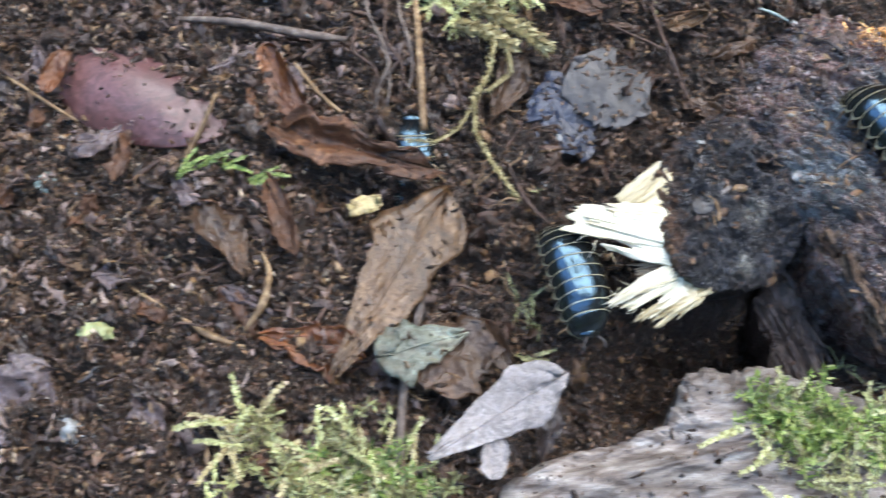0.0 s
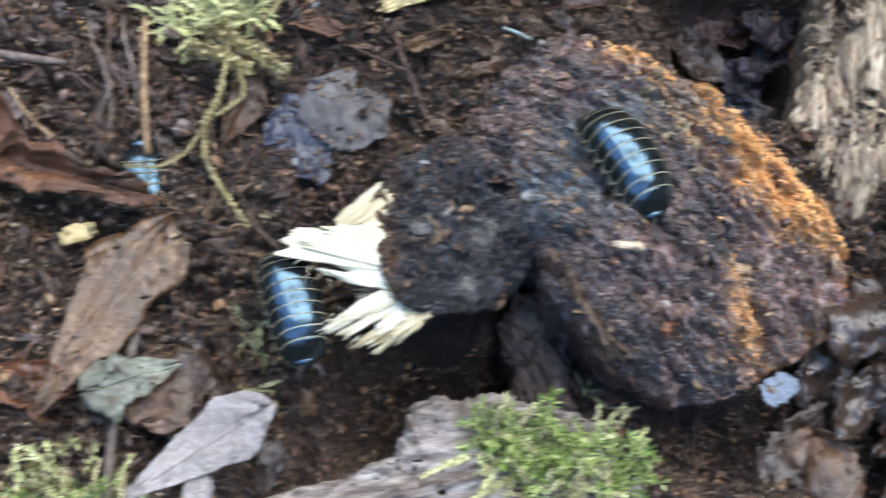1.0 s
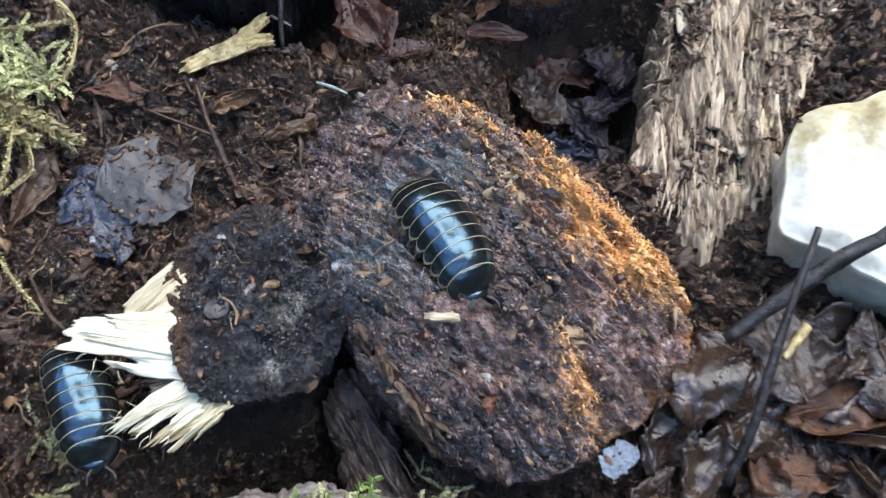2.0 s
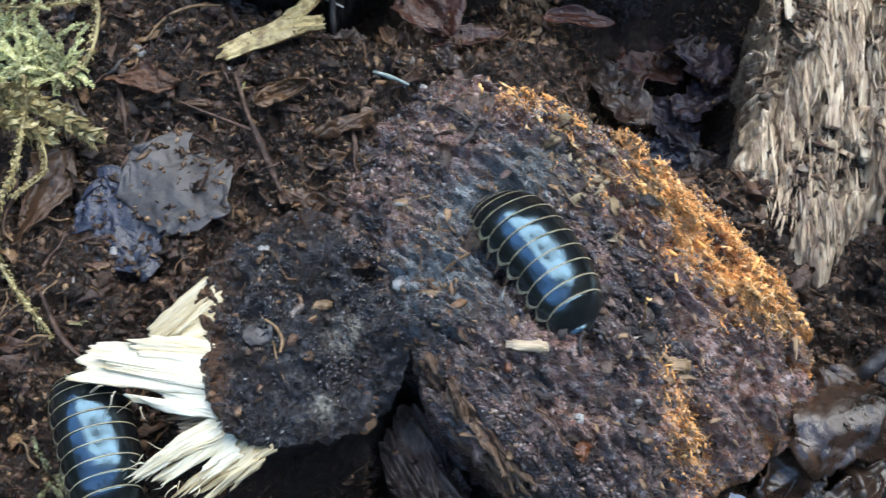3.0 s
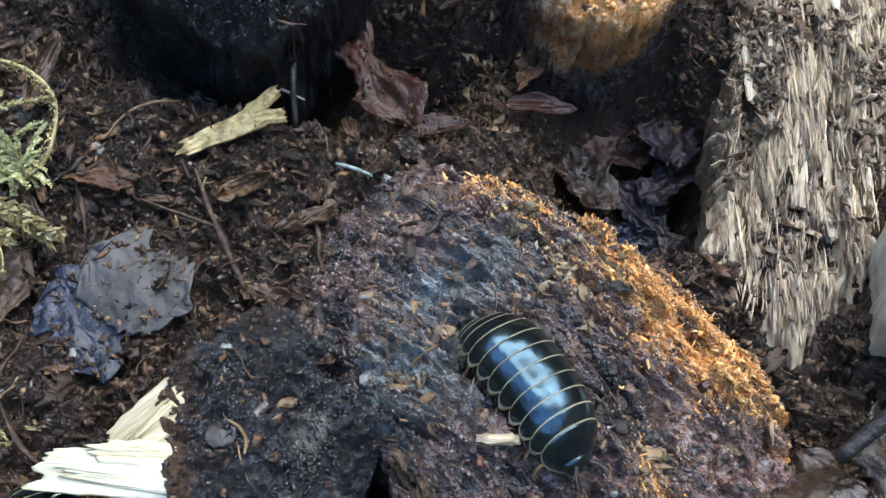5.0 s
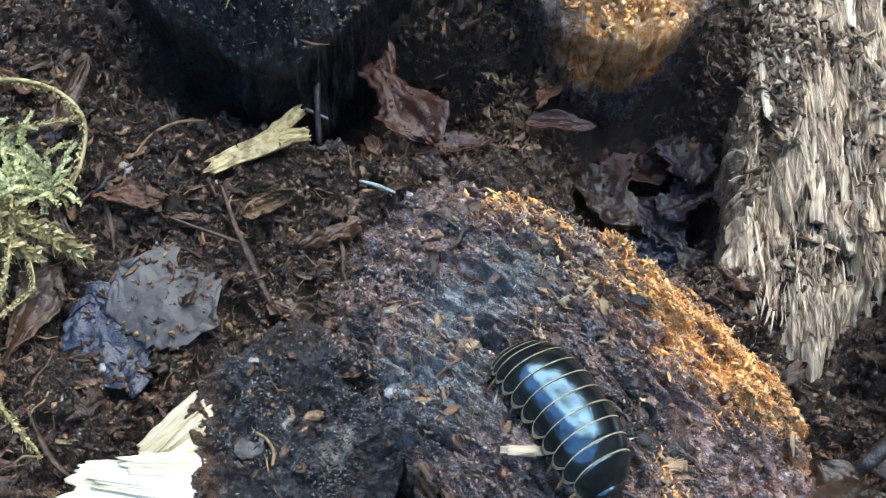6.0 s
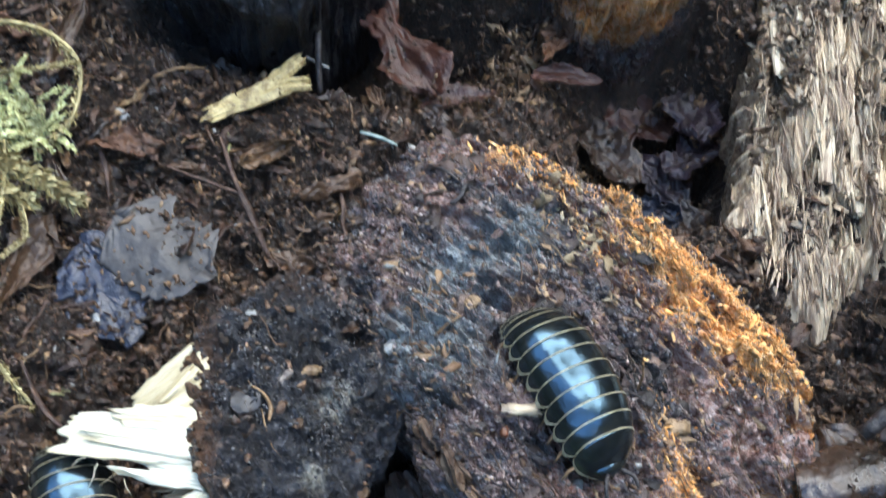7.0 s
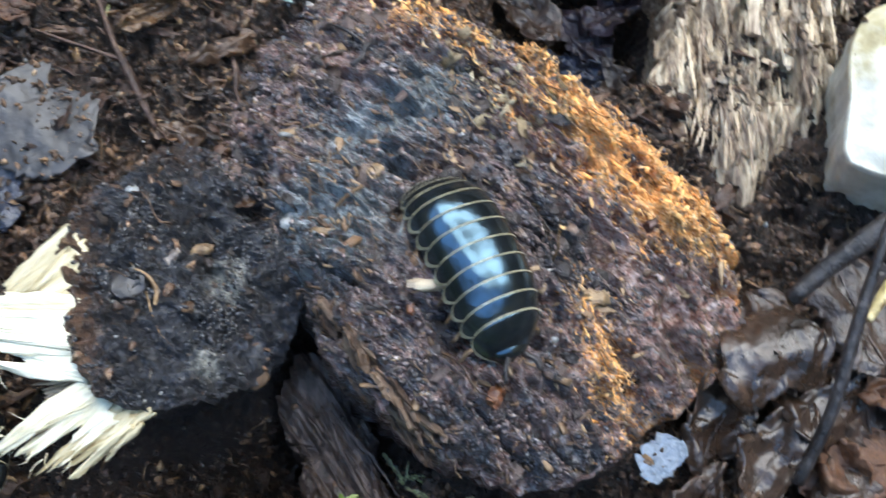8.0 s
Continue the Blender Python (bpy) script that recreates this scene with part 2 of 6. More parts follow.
YELLOW = surface("yellow_chip", [(0, (0.06, 0.035, 0.015)), (0.3, (0.42, 0.32, 0.13)), (0.7, (0.62, 0.50, 0.25)), (1, (0.72, 0.62, 0.38))], 420, 0.5, 0.5, deep=0.8, patch=[(0, (0.05, 0.03, 0.015)), (0.5, (0.22, 0.15, 0.06)), (1, (0.50, 0.40, 0.2))], patch_scale=0.8)
BARK = surface("tan_bark", [(0, (0.055, 0.040, 0.032)), (0.35, (0.165, 0.132, 0.113)), (0.7, (0.29, 0.252, 0.222)), (1, (0.48, 0.44, 0.39))], 420, 0.6, 0.9, stretch=(0.4, 1.5, 1), turn=-17, deep=0.5)
MOSS_GREEN = surface("green_moss", [(0, (0.03, 0.045, 0.010)), (0.35, (0.11, 0.17, 0.032)), (0.7, (0.25, 0.34, 0.07)), (1, (0.52, 0.52, 0.24))], 900, 0.5, 0.0, island=0.8, sss=0.15)
# Palest stops paint wet glints as well as light tan specks.
GRAIN_MIX = surface("log_grains", [(0, (0.012, 0.009, 0.010)), (0.3, (0.055, 0.038, 0.038)), (0.55, (0.14, 0.085, 0.075)), (0.78, (0.29, 0.20, 0.18)), (0.90, (0.50, 0.41, 0.36)), (1, (0.70, 0.66, 0.60))],
                    1500, 0.32, 0.4, island=0.8, spec=0.8, patch_scale=0.1333,
                    patch=[(0, (0.007, 0.007, 0.010)), (0.45, (0.038, 0.038, 0.046)), (0.8, (0.12, 0.118, 0.13)), (1, (0.42, 0.41, 0.40))])
MOSS_PALE = surface("pale_moss", [(0, (0.05, 0.04, 0.018)), (0.4, (0.16, 0.14, 0.055)), (0.75, (0.30, 0.31, 0.12)), (1, (0.50, 0.52, 0.27))], 900, 0.5, 0.0, island=0.8, sss=0.15)
MOSS_YELLOW = surface("yellow_moss", [(0, (0.12, 0.11, 0.04)), (0.4, (0.34, 0.33, 0.12)), (0.75, (0.55, 0.56, 0.24)), (1, (0.72, 0.74, 0.42))], 900, 0.5, 0.0, island=0.8, sss=0.15)
MOSS_GOLD = surface("golden_moss", [(0, (0.17, 0.12, 0.05)), (0.5, (0.38, 0.31, 0.14)), (1, (0.60, 0.54, 0.30))], 900, 0.5, 0.2, island=0.8)
SHELL = surface("glossy_shell", [(0, (0.0045, 0.005, 0.006)), (0.6, (0.009, 0.010, 0.011)), (1, (0.020, 0.019, 0.015))], 700, 0.18, 0.08, spec=0.9, rough_spread=0.06, deep=0.8)
# Sky blue put into the reflections, since the wide sun lamp reflects white.
SHELL.node_tree.nodes["Principled BSDF"].inputs["Specular Tint"].default_value = (0.44, 0.76, 1.0, 1.0)
SHELL.node_tree.nodes["Principled BSDF"].inputs["IOR"].default_value = 1.62
RIM = surface("cream_rim", [(0, (0.16, 0.14, 0.085)), (0.6, (0.28, 0.255, 0.165)), (1, (0.40, 0.37, 0.26))], 1500, 0.35, 0.1, deep=0.85)


def leaf_skin(name, dark, mid, light, rough=0.4, bump=0.9, **more):
    spots = [(0, tuple(0.35 * c for c in dark)), (0.5, tuple(0.6 * c for c in mid)), (1, tuple(0.8 * c for c in mid))]
    return surface(name, [(0, dark), (0.5, mid), (1, light)], 420, rough, bump, sss=0.06, patch=spots, patch_scale=0.9, **more)


LEAF_PURPLE = leaf_skin("purple_leaf", (0.075, 0.030, 0.030), (0.125, 0.057, 0.054), (0.17, 0.090, 0.084), 0.4, 0.12, deep=0.8)
LEAF_BROWN = leaf_skin("brown_leaf", (0.026, 0.013, 0.007), (0.10, 0.055, 0.030), (0.23, 0.145, 0.085), 0.40, deep=0.4)
LEAF_GOLDEN = leaf_skin("golden_brown_leaf", (0.045, 0.022, 0.010), (0.15, 0.085, 0.042), (0.30, 0.195, 0.11), 0.40, deep=0.5)
LEAF_RUSSET = leaf_skin("russet_leaf", (0.05, 0.016, 0.007), (0.17, 0.058, 0.018), (0.32, 0.135, 0.045), 0.4)
LEAF_CRUMPLED = leaf_skin("crumpled_leaf", (0.03, 0.013, 0.007), (0.12, 0.05, 0.022), (0.26, 0.135, 0.065), 0.6)
LEAF_TEAL = leaf_skin("grey_green_leaf", (0.10, 0.075, 0.045), (0.19, 0.20, 0.15), (0.36, 0.47, 0.41), 0.5)
LEAF_GREY = leaf_skin("dry_grey_leaf", (0.19, 0.162, 0.150), (0.31, 0.275, 0.26), (0.42, 0.385, 0.37), 0.6, deep=0.8)
LEAF_SLATE = leaf_skin("slate_leaf", (0.028, 0.025, 0.025), (0.046, 0.042, 0.042), (0.070, 0.062, 0.057), 0.5, 0.25, deep=0.75)
MINT = surface("mint_lichen", [(0, (0.13, 0.17, 0.15)), (0.6, (0.23, 0.29, 0.26)), (1, (0.36, 0.42, 0.38))], 1500, 0.5, 0.4)
LEAF_BLUE = leaf_skin("blue_black_leaf", (0.012, 0.014, 0.024), (0.030, 0.036, 0.060), (0.075, 0.075, 0.095), 0.3)
LEAF_WET = leaf_skin("wet_dark_leaf", (0.014, 0.009, 0.007), (0.056, 0.035, 0.025), (0.14, 0.092, 0.067), 0.34, spec=0.6)
LEAF_GLOSS = leaf_skin("glossy_wet_leaf", (0.012, 0.008, 0.006), (0.050, 0.029, 0.019), (0.11, 0.066, 0.043), 0.3, 0.5, spec=0.6, coat=0.15)
# Violet-brown, with the hollow's shade darkened into the colour.
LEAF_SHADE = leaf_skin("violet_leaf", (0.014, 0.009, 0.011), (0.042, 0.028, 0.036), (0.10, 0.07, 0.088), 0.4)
LEAF_RED = leaf_skin("red_brown_leaf", (0.025, 0.009, 0.006), (0.075, 0.026, 0.016), (0.14, 0.06, 0.038), 0.4)
LEAF_PALE_BLUE = leaf_skin("pale_blue_flake", (0.10, 0.125, 0.165), (0.14, 0.175, 0.225), (0.20, 0.235, 0.285), 0.5, deep=0.85)
TORN_BROWN = surface("torn_brown_wood", [(0, (0.03, 0.016, 0.010)), (0.35, (0.10, 0.055, 0.031)), (0.7, (0.21, 0.13, 0.078)), (1, (0.38, 0.27, 0.18))], 700, 0.5, 0.9, stretch=(3, 0.3, 1), piece=0.4)
BARK_SCALE = surface("bark_scales", [(0, (0.008, 0.006, 0.006)), (0.45, (0.04, 0.026, 0.023)), (0.75, (0.10, 0.062, 0.050)), (0.93, (0.22, 0.15, 0.11)), (1, (0.40, 0.33, 0.26))], 1100, 0.36, 0.9, island=0.75, spec=0.7)
SCRAP = surface("leaf_scraps", [(0, (0.0132, 0.0083, 0.006512)), (0.35, (0.0495, 0.0248, 0.01566)), (0.55, (0.0825, 0.0405, 0.02279)), (0.75, (0.1265, 0.0672, 0.03907)), (0.88, (0.264, 0.1518, 0.06838)), (0.95, (0.44, 0.2944, 0.1368)), (1, (0.572, 0.4416, 0.2735))], 900, 0.38, 0.9, island=0.8, spec=0.55)
LEAF_PINK = leaf_skin("pinkish_grey_leaf", (0.06, 0.042, 0.042), (0.17, 0.125, 0.122), (0.30, 0.24, 0.235), 0.4)
PINK_SCRAP = surface("pink_scraps", [(0, (0.03, 0.02, 0.017)), (0.45, (0.12, 0.08, 0.068)), (0.8, (0.27, 0.19, 0.16)), (1, (0.50, 0.40, 0.33))], 900, 0.36, 0.9, island=0.8, spec=0.6)
ASH_GRAIN = surface("mould_grains", [(0, (0.012, 0.012, 0.014)), (0.35, (0.07, 0.078, 0.085)), (0.65, (0.16, 0.185, 0.20)), (0.9, (0.30, 0.33, 0.33)), (1, (0.55, 0.56, 0.52))], 1500, 0.4, 0.4, island=0.85, spec=0.6)

# ---- ground ----
def soil_z(x, y):
    x, y = np.asarray(x, float), np.asarray(y, float)
    z = 7.0 * smooth(8, -30, x) * smooth(140, 90, y)
    z = z - 21 * pit(x, y, 40, 38, 18, 8.5, 8) - 34 * pit(x, y, 88, 97, 13, 14) - 15 * pit(x, y, 44, 112, 24, 6)
    z = z - 9 * smooth(78, 95, x) * smooth(70, 50, y) - 14 * pit(x, y, 75, 32, 12, 7) - 9 * pit(x, y, 52, 50, 6, 10, -20) - 5 * pit(x, y, -13, 60.5, 7, 3.5)
    z = z - 7 * pit(x, y, 68, 64, 24, 24) - 6 * pit(x, y, 112, 97, 17, 32) - 4 * pit(x, y, 38, 60, 9, 11)
    # First pit is added to darken soil where the decayed logs' shade falls.
    z = z - 12 * pit(x, y, 56, 106, 18, 8) - 5 * pit(x, y, 98, 68, 11, 8)
    near = smooth(900, 160, np.hypot(x - 45, y - 65))
    z = z + near * (2.0 * fbm(x / 15, y / 15, 3, 1) + 2.6 * fbm(x / 4.2, y / 4.2, 3, 5) - 1.6 * smooth(0.1, 0.5, fbm(x / 3.1, y / 3.1, 2, 6)) + 1.1 * ridged(x / 1.5, y / 1.5, 2, 9) + 0.7 * fbm(x / 0.8, y / 0.8, 2, 14))
    far = smooth(300, 3000, np.hypot(x - 45, y - 65))
    return z + far * 60 * fbm(x / 1800, y / 1800, 3, 12)


def stretched(low, high, step):
    """Grid lines that are dense between low and high and widen outwards to 45 m."""
    out = [step * 1.5]
    while sum(out) < 45000:
        out.append(out[-1] * 1.35)
    out = np.cumsum(out)
    return np.concatenate([low - out[::-1], np.arange(low, high + 1e-6, step), high + out])


def build_ground():
    xs, ys = stretched(-80, 145, 0.36), stretched(5, 132, 0.36)
    gx, gy = np.meshgrid(xs, ys)
    verts = np.stack([gx, gy, soil_z(gx, gy)], -1).reshape(-1, 3)
    tagged(new("ground", mesh_from("ground", verts, grid_faces(len(ys), len(xs)), SOIL)),
           "dark damp crumbly forest soil with hollows", "ground", kind="structure")


build_ground()


def build_backdrop():
    """Unseen dark woodland all round, added to narrow the open sky and its reflection."""
    a = np.linspace(0, 2 * np.pi, 96, endpoint=False)
    rows = []
    for k, h in enumerate(np.linspace(-0.3, 1, 16)):
        r = 6000 + 500 * fbm(3 * np.cos(a) + 9, 3 * np.sin(a) + k * 0.4, 3, 91) - 900 * max(h, 0) ** 2
        top = 4300 + 1200 * fbm(5 * np.cos(a), 5 * np.sin(a) + 4, 4, 95)
        rows.append(np.stack([45 + r * np.cos(a), 65 + r * np.sin(a), h * top], -1))
    tagged(new("backdrop", mesh_from("backdrop", np.concatenate(rows), grid_faces(16, 96, True), WOODLAND)),
           "unseen dark woodland ring, added to narrow the sky", "woodland", kind="structure")


build_backdrop()


def build_unseen_trees():
    """Unseen trees round the clearing; leaves hang into the sky to dapple its reflection."""
    r = np.random.default_rng(23)
    for k in range(5):
        a = 2 * math.pi * (k + 0.5 * r.random()) / 5
        d = r.uniform(3600, 4600)
        x, y = 45 + d * math.cos(a), 65 + d * math.sin(a)
        tree = thing("tree", "unseen dark leafy tree, added to dapple the reflected sky", "tree", "trees round the clearing", place(x, y, float(soil_z(x, y))))
        high = r.uniform(4300, 5600)
        part("trunk", tube("trunk", [(0, 0, -100), (60, 40, high * 0.4), (0, 90, high)], [130, 100, 40], TWIG_GREY, 10, 0.15, k, 8), tree)
        tips = []
        for j in range(6):
            b = a + math.pi + r.normal() * 0.9
            reach = r.uniform(1500, 3600)
            z0 = high * r.uniform(0.5, 0.95)
            tip = np.array([math.cos(b) * reach, math.sin(b) * reach, z0 + r.uniform(100, 900)])
            part("limb", tube("limb", [(20, 50, z0), tip * 0.5 + (0, 50, z0 * 0.5 - 40), tip], [45, 26, 8], TWIG_GREY, 7, 0.15, j, 5), tree)
            tips.append(tip)
        n = 520
        t = r.uniform(0.8, 1.05, (n, 1))
        pick = r.integers(0, len(tips), n)
        at = np.column_stack([np.array(tips)[pick][:, :2] * t, np.array(tips)[pick][:, 2]])
        at = at + r.normal(size=(n, 3)) * (260, 260, 200)
        shape = np.array([(-0.5, 0, 0), (-0.2, 0.28, 0.05), (0.25, 0.25, 0.05), (0.55, 0, 0), (0.25, -0.25, 0.05), (-0.2, -0.28, 0.05)]), np.array([[0, 1, 4, 5], [1, 2, 3, 4]])
        part("crown", heap("crown", shape, at, np.exp(0.3 * r.normal(size=(n, 1))) * np.full((n, 3), 170.0), turns(n, 60), WOODLAND_LEAF, 0.05), tree, kind="stuff")


# ---- plates: pieces of log, bark, wood and stone with a plan outline, a domed top and broken sides ----
class Plate:
    def __init__(self, corners, top, crumble=0.6, seed=0, centre=None):
        pts = np.array(corners, float)
        self.centre = pts.mean(0) if centre is None else np.array(centre, float)
        d = pts - self.centre
        a, r = np.arctan2(d[:, 1], d[:, 0]), np.hypot(d[:, 0], d[:, 1])
        order = np.argsort(a)
        a, r = a[order], r[order]
        self.a = np.concatenate([a[-2:] - 2 * np.pi, a, a[:2] + 2 * np.pi])
        self.r = np.concatenate([r[-2:], r, r[:2]])
        self.top_of, self.crumble, self.seed = top, crumble, seed

    def radius(self, angle):
        r = np.interp(angle, self.a, self.r) * 0.5 + 0.25 * (np.interp(angle - 0.09, self.a, self.r) + np.interp(angle + 0.09, self.a, self.r))
        c, s = np.cos(angle), np.sin(angle)
        return r + self.crumble * (1.2 * fbm(6 * c + 40, 6 * s, 3, self.seed) + 0.8 * fbm(24 * c, 24 * s + 40, 3, self.seed + 3))

    def reach(self, x, y):
        """0 at the centre, 1 on the outline."""
        dx, dy = np.asarray(x, float) - self.centre[0], np.asarray(y, float) - self.centre[1]
        return np.hypot(dx, dy) / self.radius(np.arctan2(dy, dx))

    def top(self, x, y, reach=None):
        return self.top_of(np.asarray(x, float), np.asarray(y, float), self.reach(x, y) if reach is None else reach)

    def mesh(self, name, material, floor, around=300, rings=80, tuck=0.85, zone=None, zone_of=None, ash_of=None, more=(), broken=1.0):
        angle = np.linspace(-np.pi, np.pi, around, endpoint=False)
        outline = self.radius(angle)
        rows = []
        for u in np.linspace(0.01, 1, rings) ** 0.85:
            x, y = self.centre[0] + np.cos(angle) * outline * u, self.centre[1] + np.sin(angle) * outline * u
            rows.append(np.stack([x, y, self.top(x, y, u)], -1))
        rim = rows[-1]
        for v in np.linspace(0, 1, 14)[1:]:
            inset = (1 - (1 - tuck) * v) + broken * (0.03 * fbm(angle * 9, v * 5 + 0 * angle, 3, self.seed + 8) + 0.012 * vnoise(angle * 60, v * 14 + 0 * angle, self.seed + 9)) * min(1.0, 6 * v)
            x, y = self.centre[0] + np.cos(angle) * outline * inset, self.centre[1] + np.sin(angle) * outline * inset
            rows.append(np.stack([x, y, rim[:, 2] * (1 - v) + np.minimum(floor, rim[:, 2] - 1) * v], -1))
        rows.append(np.stack([self.centre[0] + 0.1 * np.cos(angle), self.centre[1] + 0.1 * np.sin(angle), 0 * angle + floor], -1))
        verts = np.concatenate(rows)
        faces = grid_faces(len(rows), around, True)
        me = mesh_from(name, verts, faces, material)
        if zone:
            set_zone(me, zone, zone_of(verts[:, 0], verts[:, 1], verts[:, 2]))
        if ash_of:
            set_zone(me, "ash", ash_of(verts[:, 0], verts[:, 1]))
        for other in more:
            set_zone(me, other, more[other](verts[:, 0], verts[:, 1]))
        return me


def along(x, y, degrees):
    c, s = math.cos(radians(degrees)), math.sin(radians(degrees))
    return x * c + y * s, -x * s + y * c


GRAIN = -48.0     # the way the log's fibres run


def log_top(x, y, u):
    a, b = along(x, y, GRAIN)
    ridge = np.exp(-(((x - 57) / np.where(x > 57, 14.5, 13.0)) ** 2 + ((y - 53) / 19) ** 2))
    z = 5.0 + 14.5 * ridge - 6.0 * np.clip(u, 0, 1.3) ** 4 - 4.0 * smooth(60, 40, x) * smooth(62, 76, y)
    z = z - 4.4 * np.exp(-((x - 58.8 + 0.25 * (y - 60)) / 5.6) ** 2) * smooth(43, 49, y) * smooth(79, 70, y)
    z = z + 1.7 * fbm(a / 8, b / 4.5, 3, 21) + 1.6 * ridged(a / 7.5, b / 1.7, 3, 25) + 1.1 * fbm(x / 2.1, y / 2.1, 3, 27) + 0.35 * fbm(a / 0.9, b / 0.45, 2, 29)
    z = z + 0.8 * smooth(0.3, 0.8, rust_of_log(x, y, 3 + 0 * x)) * (0.6 + 1.7 * fbm(a / 3.2, b / 1.6, 3, 37) + 0.7 * ridged(a / 0.9, b / 0.4, 2, 35) + 1.0 * ridged(a / 1.8, b / 0.55, 2, 30)) - 4.5 * pit(x, y, 45.2, 64.0, 1.7, 1.4)
    z = z - 2.2 * smooth(0.25, 0.5, fbm(a / 5, b / 2.2, 2, 33))
    z = z - 2.6 * np.exp(-(fbm(a / 11, b / 3.2, 2, 38) / 0.085) ** 2) * smooth(-0.1, 0.2, fbm(x / 9, y / 9, 2, 39))
    return z - 1.3 * np.exp(-((b - 46.5 - 1.5 * vnoise(a / 6, 0 * a, 3)) / 0.5) ** 2) * smooth(-16, -10, a) * smooth(8, 0, a)


LOG = Plate([(39, 76), (42, 84), (49, 90), (60, 92.5), (69, 87.5), (75, 83.5), (84, 75.5), (92.3, 62.5), (95.8, 54), (91.0, 45), (83.5, 40), (75, 36),
             (64.5, 35.5), (58.5, 39.5), (52.5, 45.5), (49.5, 54), (46, 64)], log_top, 0.8, 2, (68, 63))


def slab_top(x, y, u):
    z = 9.0 + 6.5 * smooth(47, 31, x) - 3.0 * smooth(64, 72, y) - 1.8 * np.clip(u, 0, 1.2) ** 4
    z = z - 4.5 * pit(x, y, 45.2, 64.0, 1.7, 1.4)
    return z + 1.6 * fbm(x / 6, y / 6, 3, 41) + 1.2 * ridged(x / 2.6, y / 2.6, 3, 44) + 0.8 * fbm(x / 0.9, y / 0.9, 3, 47)


SLAB = Plate([(29.3, 62.5), (33.8, 67), (38.9, 72), (47, 67.5), (50, 60), (48, 52), (40.5, 45.5), (31.3, 45.5), (28.6, 54)], slab_top, 0.5, 31)


def wood_top(x, y, u):
    a, b = along(x, y, 76)
    z = -3.0 - 5.0 * np.clip(u, 0, 1.2) ** 5 + 2.5 * smooth(100, 112, x) - 3.0 * smooth(0.25, 0.5, fbm(a / 10 + 3, b / 3.4, 2, 53)) - 2.6 * np.exp(-(fbm(a / 24, b / 4.5, 2, 59) / 0.06) ** 2)
    return z + 0.9 * fbm(a / 14, b / 3, 3, 51) + 1.5 * ridged(a / 18, b / 1.9, 3, 54) + 0.45 * fbm(a / 3.5, b / 0.5, 3, 57) - 0.8 * smooth(0.2, 0.5, fbm(a / 5, b / 1.2, 2, 58))


WOOD = Plate([(95, 66.5), (92.5, 72), (91.5, 79.5), (95, 86), (97, 92), (100, 101), (103, 109), (107, 128), (124, 130), (130, 110), (124, 98), (119, 90), (115, 85), (110, 75), (106, 69), (100, 65)],
             wood_top, 2.1, 52, (108, 92))


def stone_top(x, y, u):
    return 7.0 + 2.0 * smooth(108, 130, x) - 1.6 * smooth(0.8, 1.02, u) + 0.9 * fbm(x / 9, y / 9, 3, 61) + 0.25 * fbm(x / 1.6, y / 1.6, 3, 64)


PEBBLE = Plate([(107.0, 63.4), (109.4, 70.5), (113.0, 80.2), (121.5, 81.2), (130, 83), (142, 80), (147, 66), (139, 50), (125, 53.2), (113.4, 61.2)], stone_top, 0.08, 62)


def bark_top(x, y, u):
    a, b = along(x, y, 15)
    return 4.0 - 3.0 * np.clip(u, 0, 1.2) ** 4 + 1.9 * ridged(a / 13, b / 3.6, 3, 71) + 1.2 * fbm(a / 6, b / 2.0, 3, 72) + 0.25 * fbm(a / 2.4, b / 0.7, 3, 74)


BARK_SHEET = Plate([(6.5, 21), (14, 24), (24, 26.3), (31, 29), (32.5, 35), (40, 36), (50, 34.5), (59, 32), (63, 25), (60, 12), (40, 4), (15, 6)], bark_top, 0.9, 72)


def stump_top(x, y, u):
    return 22.0 - 15.0 * np.clip(u, 0, 1.2) ** 2.4 + 3.6 * fbm(x / 7, y / 7, 3, 81) + 2.0 * ridged(x / 2.6, y / 2.6, 3, 84) + 0.5 * fbm(x / 0.8, y / 0.8, 2, 88)


def tall_stump_top(x, y, u):
    return 30.0 - 19.0 * np.clip(u, 0, 1.2) ** 2.4 + 3.6 * fbm(x / 7, y / 7, 3, 81) + 2.2 * ridged(x / 2.6, y / 2.6, 3, 84) + 0.8 * fbm(x / 0.9, y / 0.9, 2, 88)


STUMP_A = Plate([(21, 120), (26, 112), (31, 106.5), (36, 103), (41, 102.5), (45, 105.5), (49, 110), (56, 119), (63, 132), (60, 146), (45, 155), (26, 150)], tall_stump_top, 0.8, 82)
STUMP_B = Plate([(72, 116), (75, 106.5), (79, 104), (86, 106), (94, 111), (98, 123), (96, 145), (80, 150), (70, 138)], stump_top, 0.8, 86)


def strip_top(x, y, u):
    a, b = along(x, y, -64)
    return -2.5 - 0.22 * (52 - y) - 2.0 * np.clip(u, 0, 1.2) ** 3 + 1.2 * ridged(a / 16, b / 1.3, 3, 101) + 0.7 * fbm(a / 4, b / 0.8, 3, 104) + 0.3 * fbm(x / 0.8, y / 0.8, 2, 107)


STRIP = Plate([(46.3, 49.5), (48.5, 53), (51.2, 51.5), (52.8, 46), (54.6, 40), (56.0, 33), (54, 31), (50.0, 35), (47.8, 42)], strip_top, 0.7, 102)
PLATES = [LOG, SLAB, WOOD, PEBBLE, BARK_SHEET, STUMP_A, STUMP_B, STRIP]


